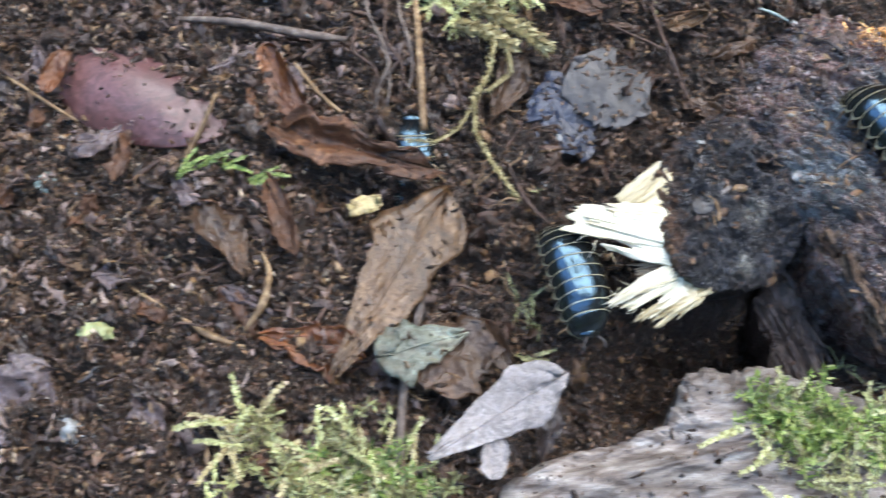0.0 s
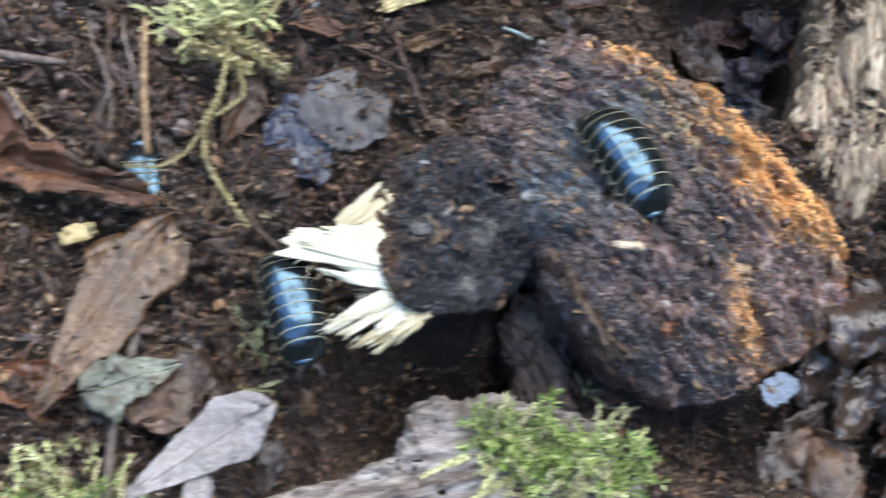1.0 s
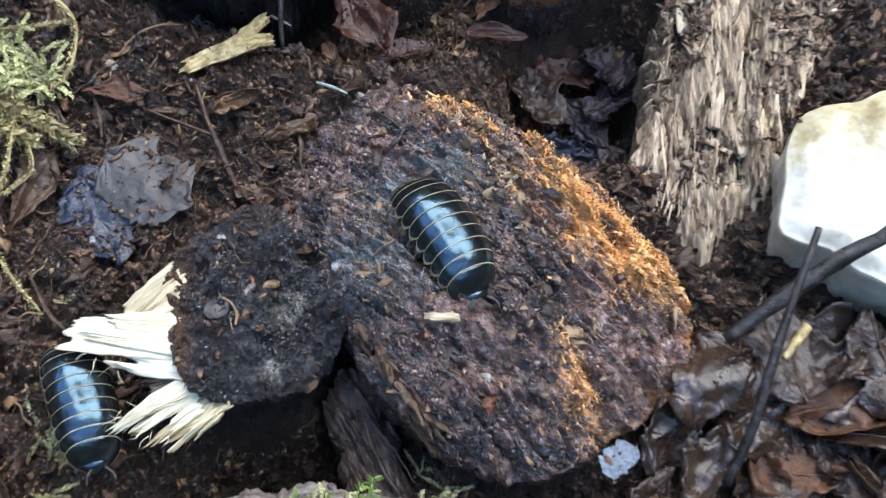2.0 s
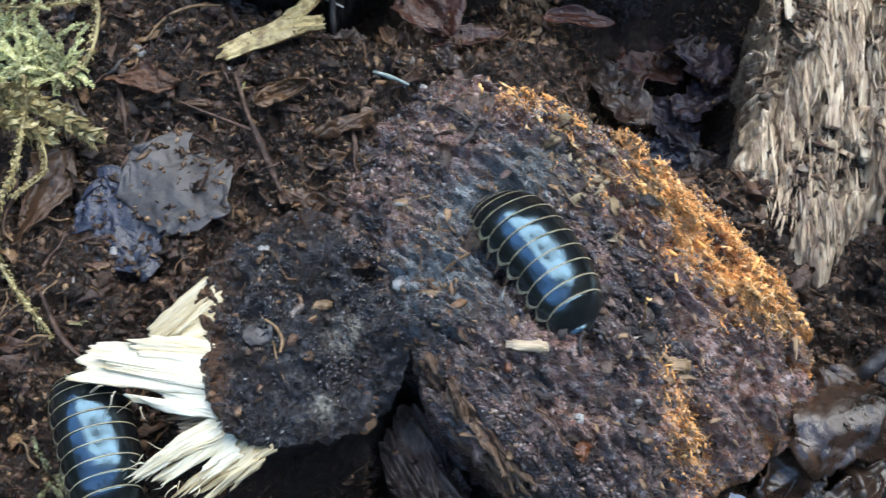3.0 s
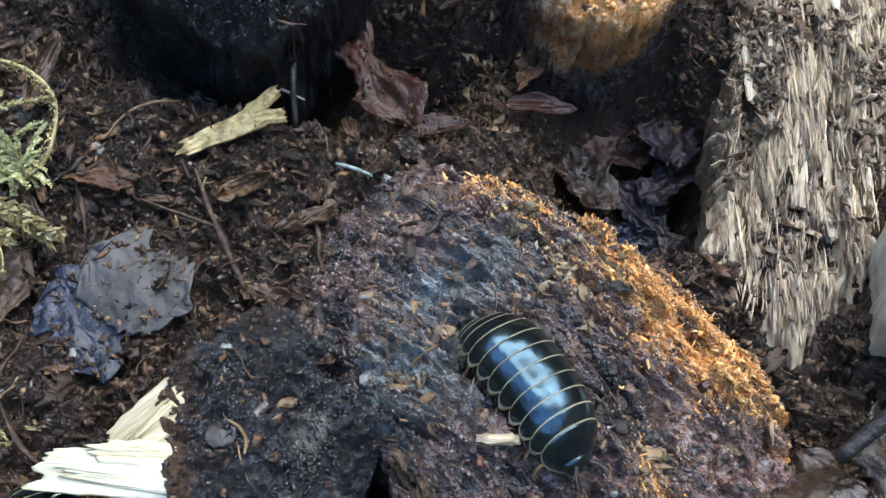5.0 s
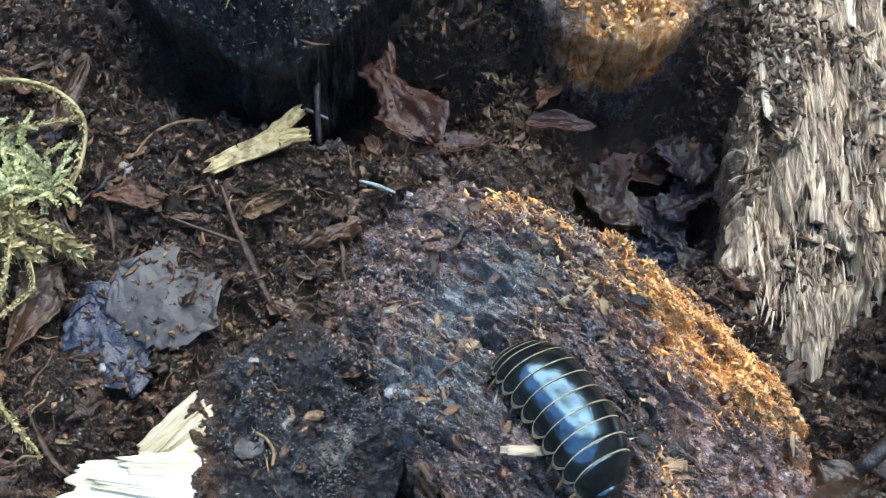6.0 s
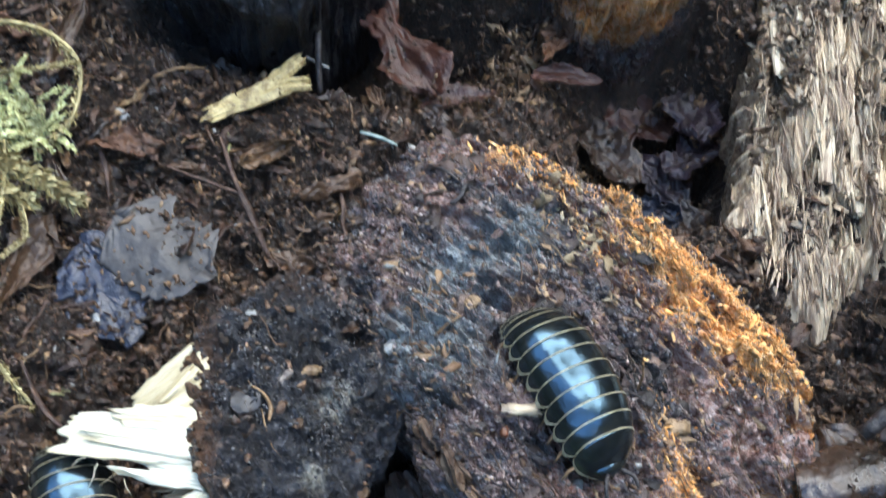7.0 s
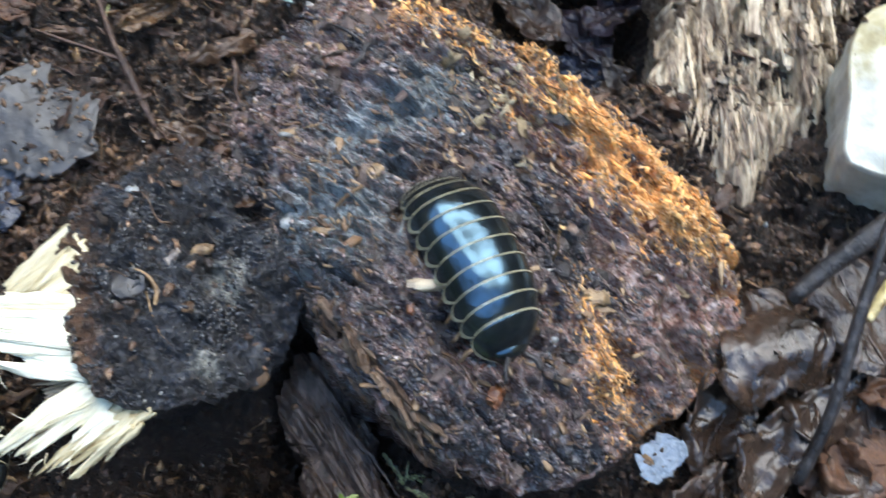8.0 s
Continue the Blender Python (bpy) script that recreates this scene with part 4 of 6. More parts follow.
# ---- torn pale wood at the slab's end ----
def lath(width, length, thick, r, tip=(0.0, 0.4)):
    """A torn strip of wood, nearly even in width, with ragged ends."""
    n = 9
    t = np.linspace(0, 1, n)
    w = width / 2 * (0.8 + 0.35 * np.array([r.random() for _ in t]))
    w[-1] *= r.uniform(*tip)
    w[-3] *= r.uniform(0.7, 1)
    w[-2] *= r.uniform(0.3, 0.9)
    mid = 0.07 * np.cumsum([r.gauss(0, 1) for _ in t])
    lift = 0.08 * np.cumsum([r.gauss(0, 1) for _ in t])
    rows = []
    for k in range(n):
        for x, z in ((-1, 0), (-0.8, 0.7), (-0.25, 0.9 + 0.3 * r.random()), (0.3, 0.75 + 0.4 * r.random()), (0.8, 0.8), (1, 0), (0, -0.4)):
            rows.append((mid[k] + x * w[k], t[k] * length + 0.2 * r.gauss(0, 1), lift[k] + z * thick * (1 - 0.5 * t[k])))
    quads = grid_faces(n, 7, True)
    end = 7 * (n - 1)
    tris = [[end, end + k, end + k + 1] for k in range(1, 6)] + [[0, k + 1, k] for k in range(1, 6)]
    return np.array(rows), np.concatenate([quads[:, [0, 1, 2]], quads[:, [0, 2, 3]], tris])


def torn_sheet(width, length, seed, tip=0.4, taper=0.3, thick=0.5, droop=0.5):
    """A sheet of split wood: fibres along y, a ragged far end and a rough cut near end."""
    nu, nv = 26, 34
    u, v = np.meshgrid(np.linspace(0, 1, nu), np.linspace(-1, 1, nv), indexing="ij")
    cut = tip * (0.5 + 0.5 * vnoise(v * 2.3 + seed, 0 * v, seed)) + 0.25 * tip * vnoise(v * 7 + seed, 0 * v, seed + 1) + 0.07 * tip * vnoise(v * 24, 0 * v, seed + 2)
    half = width / 2 * (1 - taper * u + 0.16 * fbm(u * 3 + seed, np.sign(v) * 4.0, 3, seed + 3))
    x = v * half + 0.35 * fbm(u * 2 + seed, 0 * v, 2, seed + 4)
    y = u * length * (1 - np.clip(cut, 0, 0.9)) + (1 - u) * 0.5 * vnoise(v * 8, 0 * v, seed + 5)
    z = 0.16 * ridged(v * 1.6 + seed, u * 0.9, 2, seed + 6) + 0.13 * fbm(v * 6, u * 2.2 + seed, 3, seed + 7) + 0.05 * vnoise(v * 22, u * 7, seed + 8)
    z = z - droop * u**2 - 0.35 * np.abs(v) ** 4 + 0.25 * u * vnoise(v * 4, 0 * u + seed, seed + 9)
    top = np.stack([x, y, z], -1).reshape(-1, 3)
    low = top - np.stack([0 * x, 0 * x, thick * (1 - 0.75 * u)], -1).reshape(-1, 3)
    f, k = grid_faces(nu, nv), nu * nv
    idx = np.arange(k).reshape(nu, nv)
    edge = np.concatenate([idx[0, :-1], idx[:-1, -1], idx[-1, :0:-1], idx[:0:-1, 0]])
    nxt = np.roll(edge, -1)
    return np.concatenate([top, low]), np.concatenate([f[:, ::-1], f + k, np.stack([edge, nxt, nxt + k, edge + k], -1)])


def pale_splinters():
    """Three torn tongues of pale wood, each of a few overlapping sheets."""
    sheets = [  # base x, y, z, heading, length, width, tip, taper, droop, slope
        (30.0, 52.2, 14.7, 170, 14.6, 4.6, 0.16, 0.12, 0.6, 1), (30.4, 49.6, 14.3, 162, 11.5, 4.4, 0.55, 0.10, 0.8, -1), (29.6, 54.0, 15.0, 170, 8.6, 3.0, 0.35, 0.10, 0.3, 2), (29.8, 51.2, 15.1, 166, 12.6, 1.6, 0.30, 0.4, 0.5, 1),
        (30.0, 61.0, 14.2, 216, 9.0, 3.6, 0.22, 0.20, 0.5, -3), (29.9, 58.4, 14.6, 208, 7.4, 3.2, 0.45, 0.10, 0.4, 0), (29.4, 56.2, 14.4, 190, 5.0, 3.0, 0.5, 0.1, 0.3, -2), (29.2, 59.6, 14.9, 220, 6.6, 1.3, 0.4, 0.5, 0.4, 0),
        (30.2, 47.4, 13.6, 207, 10.4, 2.2, 0.30, 0.45, 0.6, -2), (31.4, 45.9, 13.2, 212, 10.8, 3.4, 0.65, 0.0, 0.8, -4), (33.0, 45.0, 13.0, 214, 9.6, 3.0, 0.6, 0.1, 0.9, -5), (34.8, 45.0, 12.9, 206, 8.6, 1.9, 0.5, 0.4, 0.7, -3),
        (33.6, 44.2, 12.6, 220, 7.6, 1.7, 0.5, 0.5, 0.9, -6), (31.8, 46.8, 13.5, 200, 9.4, 1.1, 0.5, 0.6, 0.4, -1)]
    for k, (x, y, z, heading, length, width, tip, taper, droop, slope) in enumerate(sheets):
        verts, faces = torn_sheet(width, length, 11 + 7 * k, tip, taper, 0.55, droop)
        part("splinter", mesh_from("splinter", verts, faces, PALE_OLD if y > 56 or x > 32.9 else PALE), bark_slab, at=place(x, y, z, slope, 0, heading - 90))
    for k, (x, y, z, heading, length, width) in enumerate([(30.5, 48.6, 11.6, 184, 6.0, 2.6), (31.0, 47.4, 11.2, 192, 5.0, 2.2), (30.4, 55.0, 12.6, 190, 4.6, 3.0)]):
        verts, faces = torn_sheet(width, length, 151 + 7 * k, 0.5, 0.3, 0.5, 0.6)
        part("splinter", mesh_from("splinter", verts, faces, OLDWOOD), bark_slab, "greyish fibres under the torn wood", at=place(x, y, z, -4, 0, heading - 90))
    r = random.Random(5)
    for k in range(20):     # loose threads
        x, y, h, s = r.choice([(24, 49.5, 250, 2.0), (21, 51.3, 230, 2.0), (24.5, 43.5, 215, 1.6), (27, 41, 225, 1.6), (24, 45, 205, 1.5), (26, 42.5, 240, 2.0), (18, 53.5, 190, 1.3)])
        pts = [(0, 0, 0), (r.uniform(-.3, .3), r.uniform(.5, 1.1), r.uniform(0, .3)), (r.uniform(-.9, .9), r.uniform(1.2, 2.6), r.uniform(-.8, .3))]
        part("splinter", tube("thread", pts, [0.06, 0.045, 0.02], PALE, 4, 0.1, k, 3), bark_slab,
             at=place(x + r.uniform(-s, s), y + r.uniform(-1, 1), r.uniform(12.2, 14.2), 0, 0, h - 90 + r.uniform(-35, 35)))


pale_splinters()


# ---- fibres of the log's rim and of the weathered wood ----
def scatter_on(name, shape, n, choose, size, turn, material, parent, label, sink=0.0, kind="stuff", uneven=0.2):
    at = choose(n)
    z, _ = top_z(at[:, 0], at[:, 1])
    at = np.column_stack([at, z - sink])
    part(name, heap(name, shape, at, size(len(at)), turn(len(at)), material, uneven), parent, label, kind)


def headed(n, degrees, spread, tilt):
    h, t = np.radians(degrees - 90 + 180 * rng.integers(0, 2, n) + spread * rng.normal(size=n)), np.radians(tilt * rng.normal(size=n) + 4)
    ch, sh, ct, st = np.cos(h), np.sin(h), np.cos(t), np.sin(t)
    o = 0 * h
    rz = np.stack([np.stack([ch, -sh, o], 1), np.stack([sh, ch, o], 1), np.stack([o, o, o + 1], 1)], 1)
    rx = np.stack([np.stack([o + 1, o, o], 1), np.stack([o, ct, -st], 1), np.stack([o, st, ct], 1)], 1)
    return rz @ rx


def spots(n, weight, low, high, peak=1.0):
    """n places drawn with the given weight in a box."""
    out = np.empty((0, 2))
    while len(out) < n:
        p = rng.uniform(low, high, (4 * n, 2))
        out = np.concatenate([out, p[rng.uniform(0, peak, len(p)) < weight(p[:, 0], p[:, 1])]])
    return out[:n]


def on_log(x, y):
    return LOG.reach(x, y) < 0.98


def on_rust(x, y):
    return on_log(x, y) * np.clip(rust_of_log(x, y, 3 + 0 * x), 0, 1) ** 1.4


scatter_on("orange_rot", sliver(), 300, lambda n: spots(n, on_rust, (60, 36), (97, 94)), lambda n: sizes(n, 0.17, 0.8, 0.16, 0.6), lambda n: headed(n, GRAIN - 8, 30, 10), RUST, rotten_log, "frayed orange wood fibres", 0.10, uneven=0.25)
scatter_on("orange_tuft", scale_flake(), 650, lambda n: spots(n, on_rust, (60, 36), (97, 94)), lambda n: sizes(n, 0.17, 0.48, 0.5, 0.7), lambda n: turns(n), RUST, rotten_log, "torn orange tufts", 0.06, uneven=0.5)
scatter_on("orange_thread", hair(), 2600, lambda n: spots(n, on_rust, (60, 36), (97, 94)), lambda n: sizes(n, 0.05, 0.8, 0.05, 0.5), lambda n: headed(n, GRAIN, 50, 24), RUST, rotten_log, "thin orange wood threads", -0.02, uneven=0.08)
scatter_on("orange_crumb", grain_bit(), 5000, lambda n: spots(n, on_rust, (60, 36), (97, 94)), lambda n: sizes(n, 0.14, 0.26, 0.14, 0.6), lambda n: turns(n), RUST, rotten_log, "crumbled orange rot", -0.02, uneven=0.45)
scatter_on("bark_grain", grain_bit(), 12000, lambda n: spots(n, lambda x, y: on_log(x, y) * (1 - 0.96 * rust_of_log(x, y, 3 + 0 * x)) * (0.15 + 0.85 * smooth(-0.2, 0.3, fbm(x / 5, y / 5, 3, 66))) * (1 - 0.9 * ash_of_log(x, y)) * (1 - 0.7 * black_of_log(x, y)) * (1 - 0.55 * red_of_log(x, y)), (38, 34), (96, 94)),
           lambda n: sizes(n, 0.24, 0.42, 0.22, 0.5), lambda n: headed(n, GRAIN, 50, 20), GRAIN_MIX, rotten_log, "dark bark grains", uneven=0.3)
scatter_on("mould_grain", grain_bit(), 2600, lambda n: spots(n, lambda x, y: on_log(x, y) * np.clip(1.3 * ash_of_log(x, y) - 0.15, 0, 1), (38, 34), (96, 94)),
           lambda n: sizes(n, 0.14, 0.3, 0.12, 0.6), lambda n: turns(n), ASH_GRAIN, rotten_log, "grey-blue mouldy grains", 0.02, uneven=0.45)
scatter_on("bark_fibre", hair(), 1300, lambda n: spots(n, lambda x, y: on_log(x, y) * 1.0, (38, 34), (96, 94)),
           lambda n: sizes(n, 0.07, 1.5, 0.07, 0.5), lambda n: headed(n, GRAIN, 40, 10), FIBRE, rotten_log, "thin bark fibres", -0.1, uneven=0.05)
scatter_on("bark_scale", scale_flake(), 260, lambda n: spots(n, lambda x, y: on_log(x, y) * (1 - 0.9 * rust_of_log(x, y, 3 + 0 * x)) * (1 - 0.6 * ash_of_log(x, y)), (38, 34), (96, 94)),
           lambda n: sizes(n, 0.6, 1.0, 0.4, 0.5), lambda n: headed(n, GRAIN, 60, 16), BARK_SCALE, rotten_log, "loose scales of dark bark", -0.05, uneven=0.15)
scatter_on("bark_fragment", sliver(), 500, lambda n: spots(n, lambda x, y: on_log(x, y) * (1 - 0.9 * rust_of_log(x, y, 3 + 0 * x)), (38, 34), (96, 94)),
           lambda n: sizes(n, 0.35, 1.0, 0.25), lambda n: headed(n, GRAIN, 40, 12), LITTER_TAN, rotten_log, "tan bark fragments")
scatter_on("bark_grain", grain_bit(), 4200, lambda n: spots(n, lambda x, y: (SLAB.reach(x, y) < 0.99) * (0.1 + 0.9 * smooth(-0.2, 0.3, fbm(x / 4, y / 4, 3, 67))), (26, 44), (52, 75)),
           lambda n: sizes(n, 0.17, 0.34, 0.15, 0.9), lambda n: turns(n), SLAB_GRAIN, bark_slab, "black bark grains", 0.04, uneven=0.5)


scatter_on("bark_fragment", scale_flake(), 70, lambda n: spots(n, lambda x, y: (SLAB.reach(x, y) < 0.97) * 1.0, (26, 44), (52, 75)),
           lambda n: sizes(n, 0.32, 0.7, 0.5, 0.5), lambda n: turns(n, 40), FLAKE, bark_slab, "brown bark fragments", -0.02)
scatter_on("pale_grit", nugget(), 45, lambda n: spots(n, lambda x, y: (SLAB.reach(x, y) < 0.95) * 1.0, (26, 44), (52, 75)),
           lambda n: sizes(n, 0.16, 0.24, 0.14, 0.6), lambda n: turns(n), GRIT, bark_slab, "tiny pale specks", -0.05)
# Grit, and pale grains that stand in for the wet log's highlights.
scatter_on("pale_grit", nugget(), 160, lambda n: spots(n, lambda x, y: on_log(x, y) * 1.0, (38, 34), (96, 94)),
           lambda n: sizes(n, 0.16, 0.26, 0.14, 0.6), lambda n: turns(n), GRIT, rotten_log, "tiny pale specks", -0.05)
scatter_on("tan_fragment", scale_flake(), 150, lambda n: spots(n, lambda x, y: np.exp(-(((x - 72) / 2.2) ** 2 + ((y - 74.8) / 4.5) ** 2)) + 0.35 * np.exp(-(((x - 72 + 0.8 * (y - 74)) / 4.5) ** 2 + ((y - 75) / 8.0) ** 2)), (66, 64), (80, 88)),
           lambda n: sizes(n, 0.3, 0.75, 0.5, 0.6), lambda n: turns(n, 60), TAN_FLAKE, rotten_log, "tan bark flakes", -0.08, uneven=0.4)


scatter_on("hollow_litter", scale_flake(), 260, lambda n: spots(n, lambda x, y: np.exp(-(((x - 83.5) / 3.0) ** 2 + ((y - 92.5) / 2.6) ** 2)), (76, 85), (92, 100)),
           lambda n: sizes(n, 0.55, 1.0, 1.0, 0.5), lambda n: turns(n), LITTER_TAN, rotten_log, "brown crumbled bark in the hollow", -0.5)


def wood_strips():
    r = random.Random(9)
    shapes = []
    for k in range(6):
        v, f = lath(0.5 + 0.28 * k, 3.5 + 1.8 * k, 0.5, r, (0.5, 1.0))
        v = v - (0, 1.7 + 0.9 * k, 0)
        shapes.append(mesh_from("splinter", v, f, OLDWOOD, False))
    for k in range(34):
        while True:
            x, y = r.uniform(91, 131), r.uniform(64, 128)
            if WOOD.reach(np.array([x]), np.array([y]))[0] < 0.78:
                break
        part("splinter", r.choice(shapes if y > 82 else shapes[:3]), old_wood, at=place(x, y, surf(x, y) + r.uniform(-0.6, -0.2), r.uniform(-1.2, 1.2), r.uniform(-20, 20), -14 + r.gauss(0, 3) + r.choice((0, 180))))


wood_strips()


def rough_stump(ob, plate, low, high, count, material, name, label, weight):
    """Crumbs clinging to the top and edge of a decayed log."""
    scatter_on(name, nugget(), count, lambda n: spots(n, lambda x, y: (plate.reach(x, y) < 0.98) * weight(x, y), low, high), lambda n: sizes(n, 0.3, 0.55, 0.3, 0.6), lambda n: turns(n), material, ob, label, -0.05, uneven=0.4)


rough_stump(stump_a, STUMP_A, (19, 100), (67, 130), 3000, SLAB_GRAIN, "bark_grain", "black bark grains", lambda x, y: 1.0 + 0 * x)
rough_stump(stump_b, STUMP_B, (69, 104), (99, 130), 500, RUST, "orange_crumb", "crumbled orange rot", lambda x, y: np.exp(-(((x - 83) / 7.0) ** 2 + ((y - 108) / 7.0) ** 2)))


def torn_edge():
    """Brown torn wood along the log's edge over the hollow."""
    r = random.Random(41)
    for k in range(44):
        f = r.random()
        x, y = 50.7 + 8.0 * f + r.gauss(0, 0.5), 53.0 - 12.5 * f + r.gauss(0, 0.5)
        verts, faces = lath(r.uniform(0.5, 1.3), r.uniform(1.8, 4.2), r.uniform(0.3, 0.6), r)
        z = surf(x, y) + r.uniform(-2.0, 0.5)
        part("splinter", mesh_from("splinter", verts, faces, TORN_BROWN, False), rotten_log, at=place(x - 0.4, y, z - 0.2, r.uniform(-26, -8), r.uniform(-45, -10), -146 + r.gauss(0, 12)))


torn_edge()


def strip_ridges():
    """Raised fibres along the dark bark strip."""
    r = random.Random(47)
    for k in range(8):
        f = r.random()
        x, y = 48.5 + 6.5 * f + r.uniform(-2.2, 2.2), 50.5 - 14.0 * f
        verts, faces = lath(r.uniform(0.25, 0.5), r.uniform(4, 8), r.uniform(0.2, 0.4), r, (0.4, 0.9))
        part("ridge", mesh_from("ridge", verts, faces, BARK_DARK, False), bark_strip, at=place(x, y, surf(x, y) - 0.1, r.uniform(-6, 2), r.uniform(-20, 20), -154 + r.gauss(0, 6)))


strip_ridges()


def ragged_end():
    """Broken laths at the weathered wood's end."""
    r = random.Random(43)
    for k in range(16):
        x = r.uniform(93.5, 109)
        y = 69 + 0.4 * abs(x - 98) + r.uniform(0, 10)
        verts, faces = lath(r.uniform(0.3, 1.1), r.uniform(2.5, 5.5), r.uniform(0.3, 0.6), r, (0.3, 0.8))
        part("splinter", mesh_from("splinter", verts, faces, OLDWOOD, False), old_wood, at=place(x, y, surf(x, y) + r.uniform(-1.2, -0.4), r.uniform(-4, 2), r.uniform(-25, 25), 166 + r.gauss(0, 4)))


ragged_end()
scatter_on("wood_fibre", sliver(), 4200, lambda n: spots(n, lambda x, y: (WOOD.reach(x, y) < 0.84) * 1.0, (90, 63), (132, 131)),
           lambda n: sizes(n, 0.15, 2.2, 0.16, 0.6), lambda n: headed(n, 76, 8, 4), OLDWOOD, old_wood, "fine tan wood fibres", 0.05)
scatter_on("wood_crumb", scale_flake(), 5600, lambda n: spots(n, lambda x, y: (WOOD.reach(x, y) < 0.97) * (0.05 + 0.95 * smooth(86, 95, y + 0.3 * (x - 105))) * smooth(-0.2, 0.2, fbm(x / 6, y / 6, 2, 77)), (90, 66), (132, 131)),
           lambda n: sizes(n, 0.42, 0.85, 0.9, 0.6), lambda n: turns(n), WOOD_CRUMB, old_wood, "crumbled tan wood", -0.05, uneven=0.5)


# ---- leaves ----
leaf("smooth purple-red fallen leaf on dark soil", -43.2, 76.0, 9.6, 28, 17.5, -28, LEAF_PURPLE, 3, tilt=2, lean=-6, shape="oval", ragged=0.03, curl=-0.8, bend=-0.6, wave=0.3, veins=0.0, rib=False, specks=90)
leaf("curled russet leaf fragment beside purple leaf", -54.5, 77.5, 10.5, 7, 4, 70, LEAF_RUSSET, 4, curl=1.2, shape="broad")
leaf("brown leaf curled over a millipede", -11.0, 66.0, 9.8, 27, 11.5, -16, LEAF_CRUMPLED, 5, tilt=-2, lean=16, shape="ragged", ragged=0.6, curl=1.2, bend=-0.4, wave=2.2, torn=0.4, specks=60, rib=False)
leaf("upright russet leaf fragment in soil", -22.5, 76.5, 8.5, 14, 6.5, -62, LEAF_RUSSET, 6, lean=28, shape="oval", ragged=0.25, curl=1.3, wave=0.9)
leaf("large torn brown leaf lying on soil", -6.3, 48.5, 8.4, 30, 13.5, 60, LEAF_GOLDEN, 7, tilt=-3, lean=10, specks=90, shape="wedge", torn=0.3, ragged=0.35, curl=-0.5, bend=-0.3, wave=1.1)
leaf("orange-brown torn leaf on soil", -17.0, 38.5, 7.0, 14.5, 8, -12, LEAF_RUSSET, 8, lean=10, shape="wedge", ragged=0.5, curl=0.5, wave=1.8, torn=0.2, specks=50, rib=False)
leaf("pale grey-green mouldy leaf", -3.2, 38.2, 9.0, 13, 9.4, 196, LEAF_TEAL, 9, lean=8, shape="wedge", ragged=0.4, curl=-0.3, wave=1.1, torn=0.25, veins=0.3, specks=24)
leaf("brown mouldy leaf behind grey-green leaf", 1.8, 37.0, 8.2, 11.5, 9.5, 50, LEAF_BROWN, 35, lean=-8, shape="broad", ragged=0.5, curl=-0.2, wave=1.0, specks=20)
leaf("narrow brown leaf strip beside mouldy leaf", 7.2, 38.8, 7.0, 8.5, 4.2, -62, LEAF_BROWN, 10, lean=24, shape="oval", ragged=0.2, curl=1.1)
leaf("dry grey leaf with short stalk over hollow", 7.4, 28.6, 13.2, 21, 9.0, 32, LEAF_GREY, 11, tilt=4, lean=12, shape="wedge", ragged=0.14, curl=-0.12, wave=0.4, torn=0.16, veins=0.2)
leaf("dry grey leaf fragment like a stalk", 6.6, 23.0, 12.0, 5.5, 3.4, 80, LEAF_GREY, 12, shape="broad", ragged=0.15, curl=0.4, rib=False)
leaf("slate-grey flat leaf with brown spots", 24.8, 78.9, 2.6, 13.6, 12.0, -38, LEAF_SLATE, 13, shape="broad", ragged=0.5, curl=-0.25, wave=0.45, veins=0.25, rib=False, specks=90, speck=LITTER_TAN, torn=0.08, nu=70, nv=40)
leaf("blue-black wet leaf under slate leaf", 17.6, 74.5, 1.4, 13, 9, -70, LEAF_BLUE, 14, shape="broad", ragged=0.6, curl=-0.3, wave=0.9, veins=0.2, specks=160, rib=False, nu=60, nv=30)
leaf("dark brown leaf beside golden moss", 9.8, 79.0, 2.4, 13, 6.5, 62, LEAF_BROWN, 15, lean=18, shape="wedge", ragged=0.45, curl=0.8, wave=1.4, torn=0.2, specks=30, rib=False)
leaf("small brown leaf beak with white tip", 20.5, 92.3, 3.0, 8.0, 4.6, -8, LEAF_CRUMPLED, 16, lean=-14, shape="wedge", ragged=0.5, curl=0.8, wave=1.4, torn=0.2, specks=16, rib=False)
leaf("tan brown curled leaf fragment on soil", 36.5, 89.6, 3.2, 6.2, 3.4, 24, LEAF_GOLDEN, 17, lean=24, ragged=0.5, curl=1.4, bend=0.9, wave=1.4, specks=8, rib=False)
leaf("tan upright leaf fragment", 49.8, 97.0, 2.2, 4.8, 2.4, 100, LEAF_BROWN, 18, tilt=-24, ragged=0.2, curl=1.0, rib=False)
leaf("red-brown leaf under decayed log", 53.5, 108.0, -3.0, 17, 12, -62, LEAF_RED, 19, specks=60, shape="ragged", ragged=0.5, curl=0.8, wave=1.6, veins=0.2, rib=False)
leaf("dark red-brown leaf in soil", 60.5, 100.3, -5.0, 10, 4.5, 8, LEAF_RED, 20, lean=-22, specks=40, ragged=0.2, curl=1.0)
leaf("dark brown leaf at hollow's edge", 74.5, 101.5, -3.5, 9, 4, -10, LEAF_RED, 21, lean=-12, ragged=0.2, curl=0.9)
leaf("russet torn leaf on decayed log", 73.5, 106.0, -1.0, 8, 5, 60, LEAF_CRUMPLED, 34, lean=-16, shape="wedge", ragged=0.55, curl=0.6, wave=1.6, torn=0.3, specks=20, rib=False)
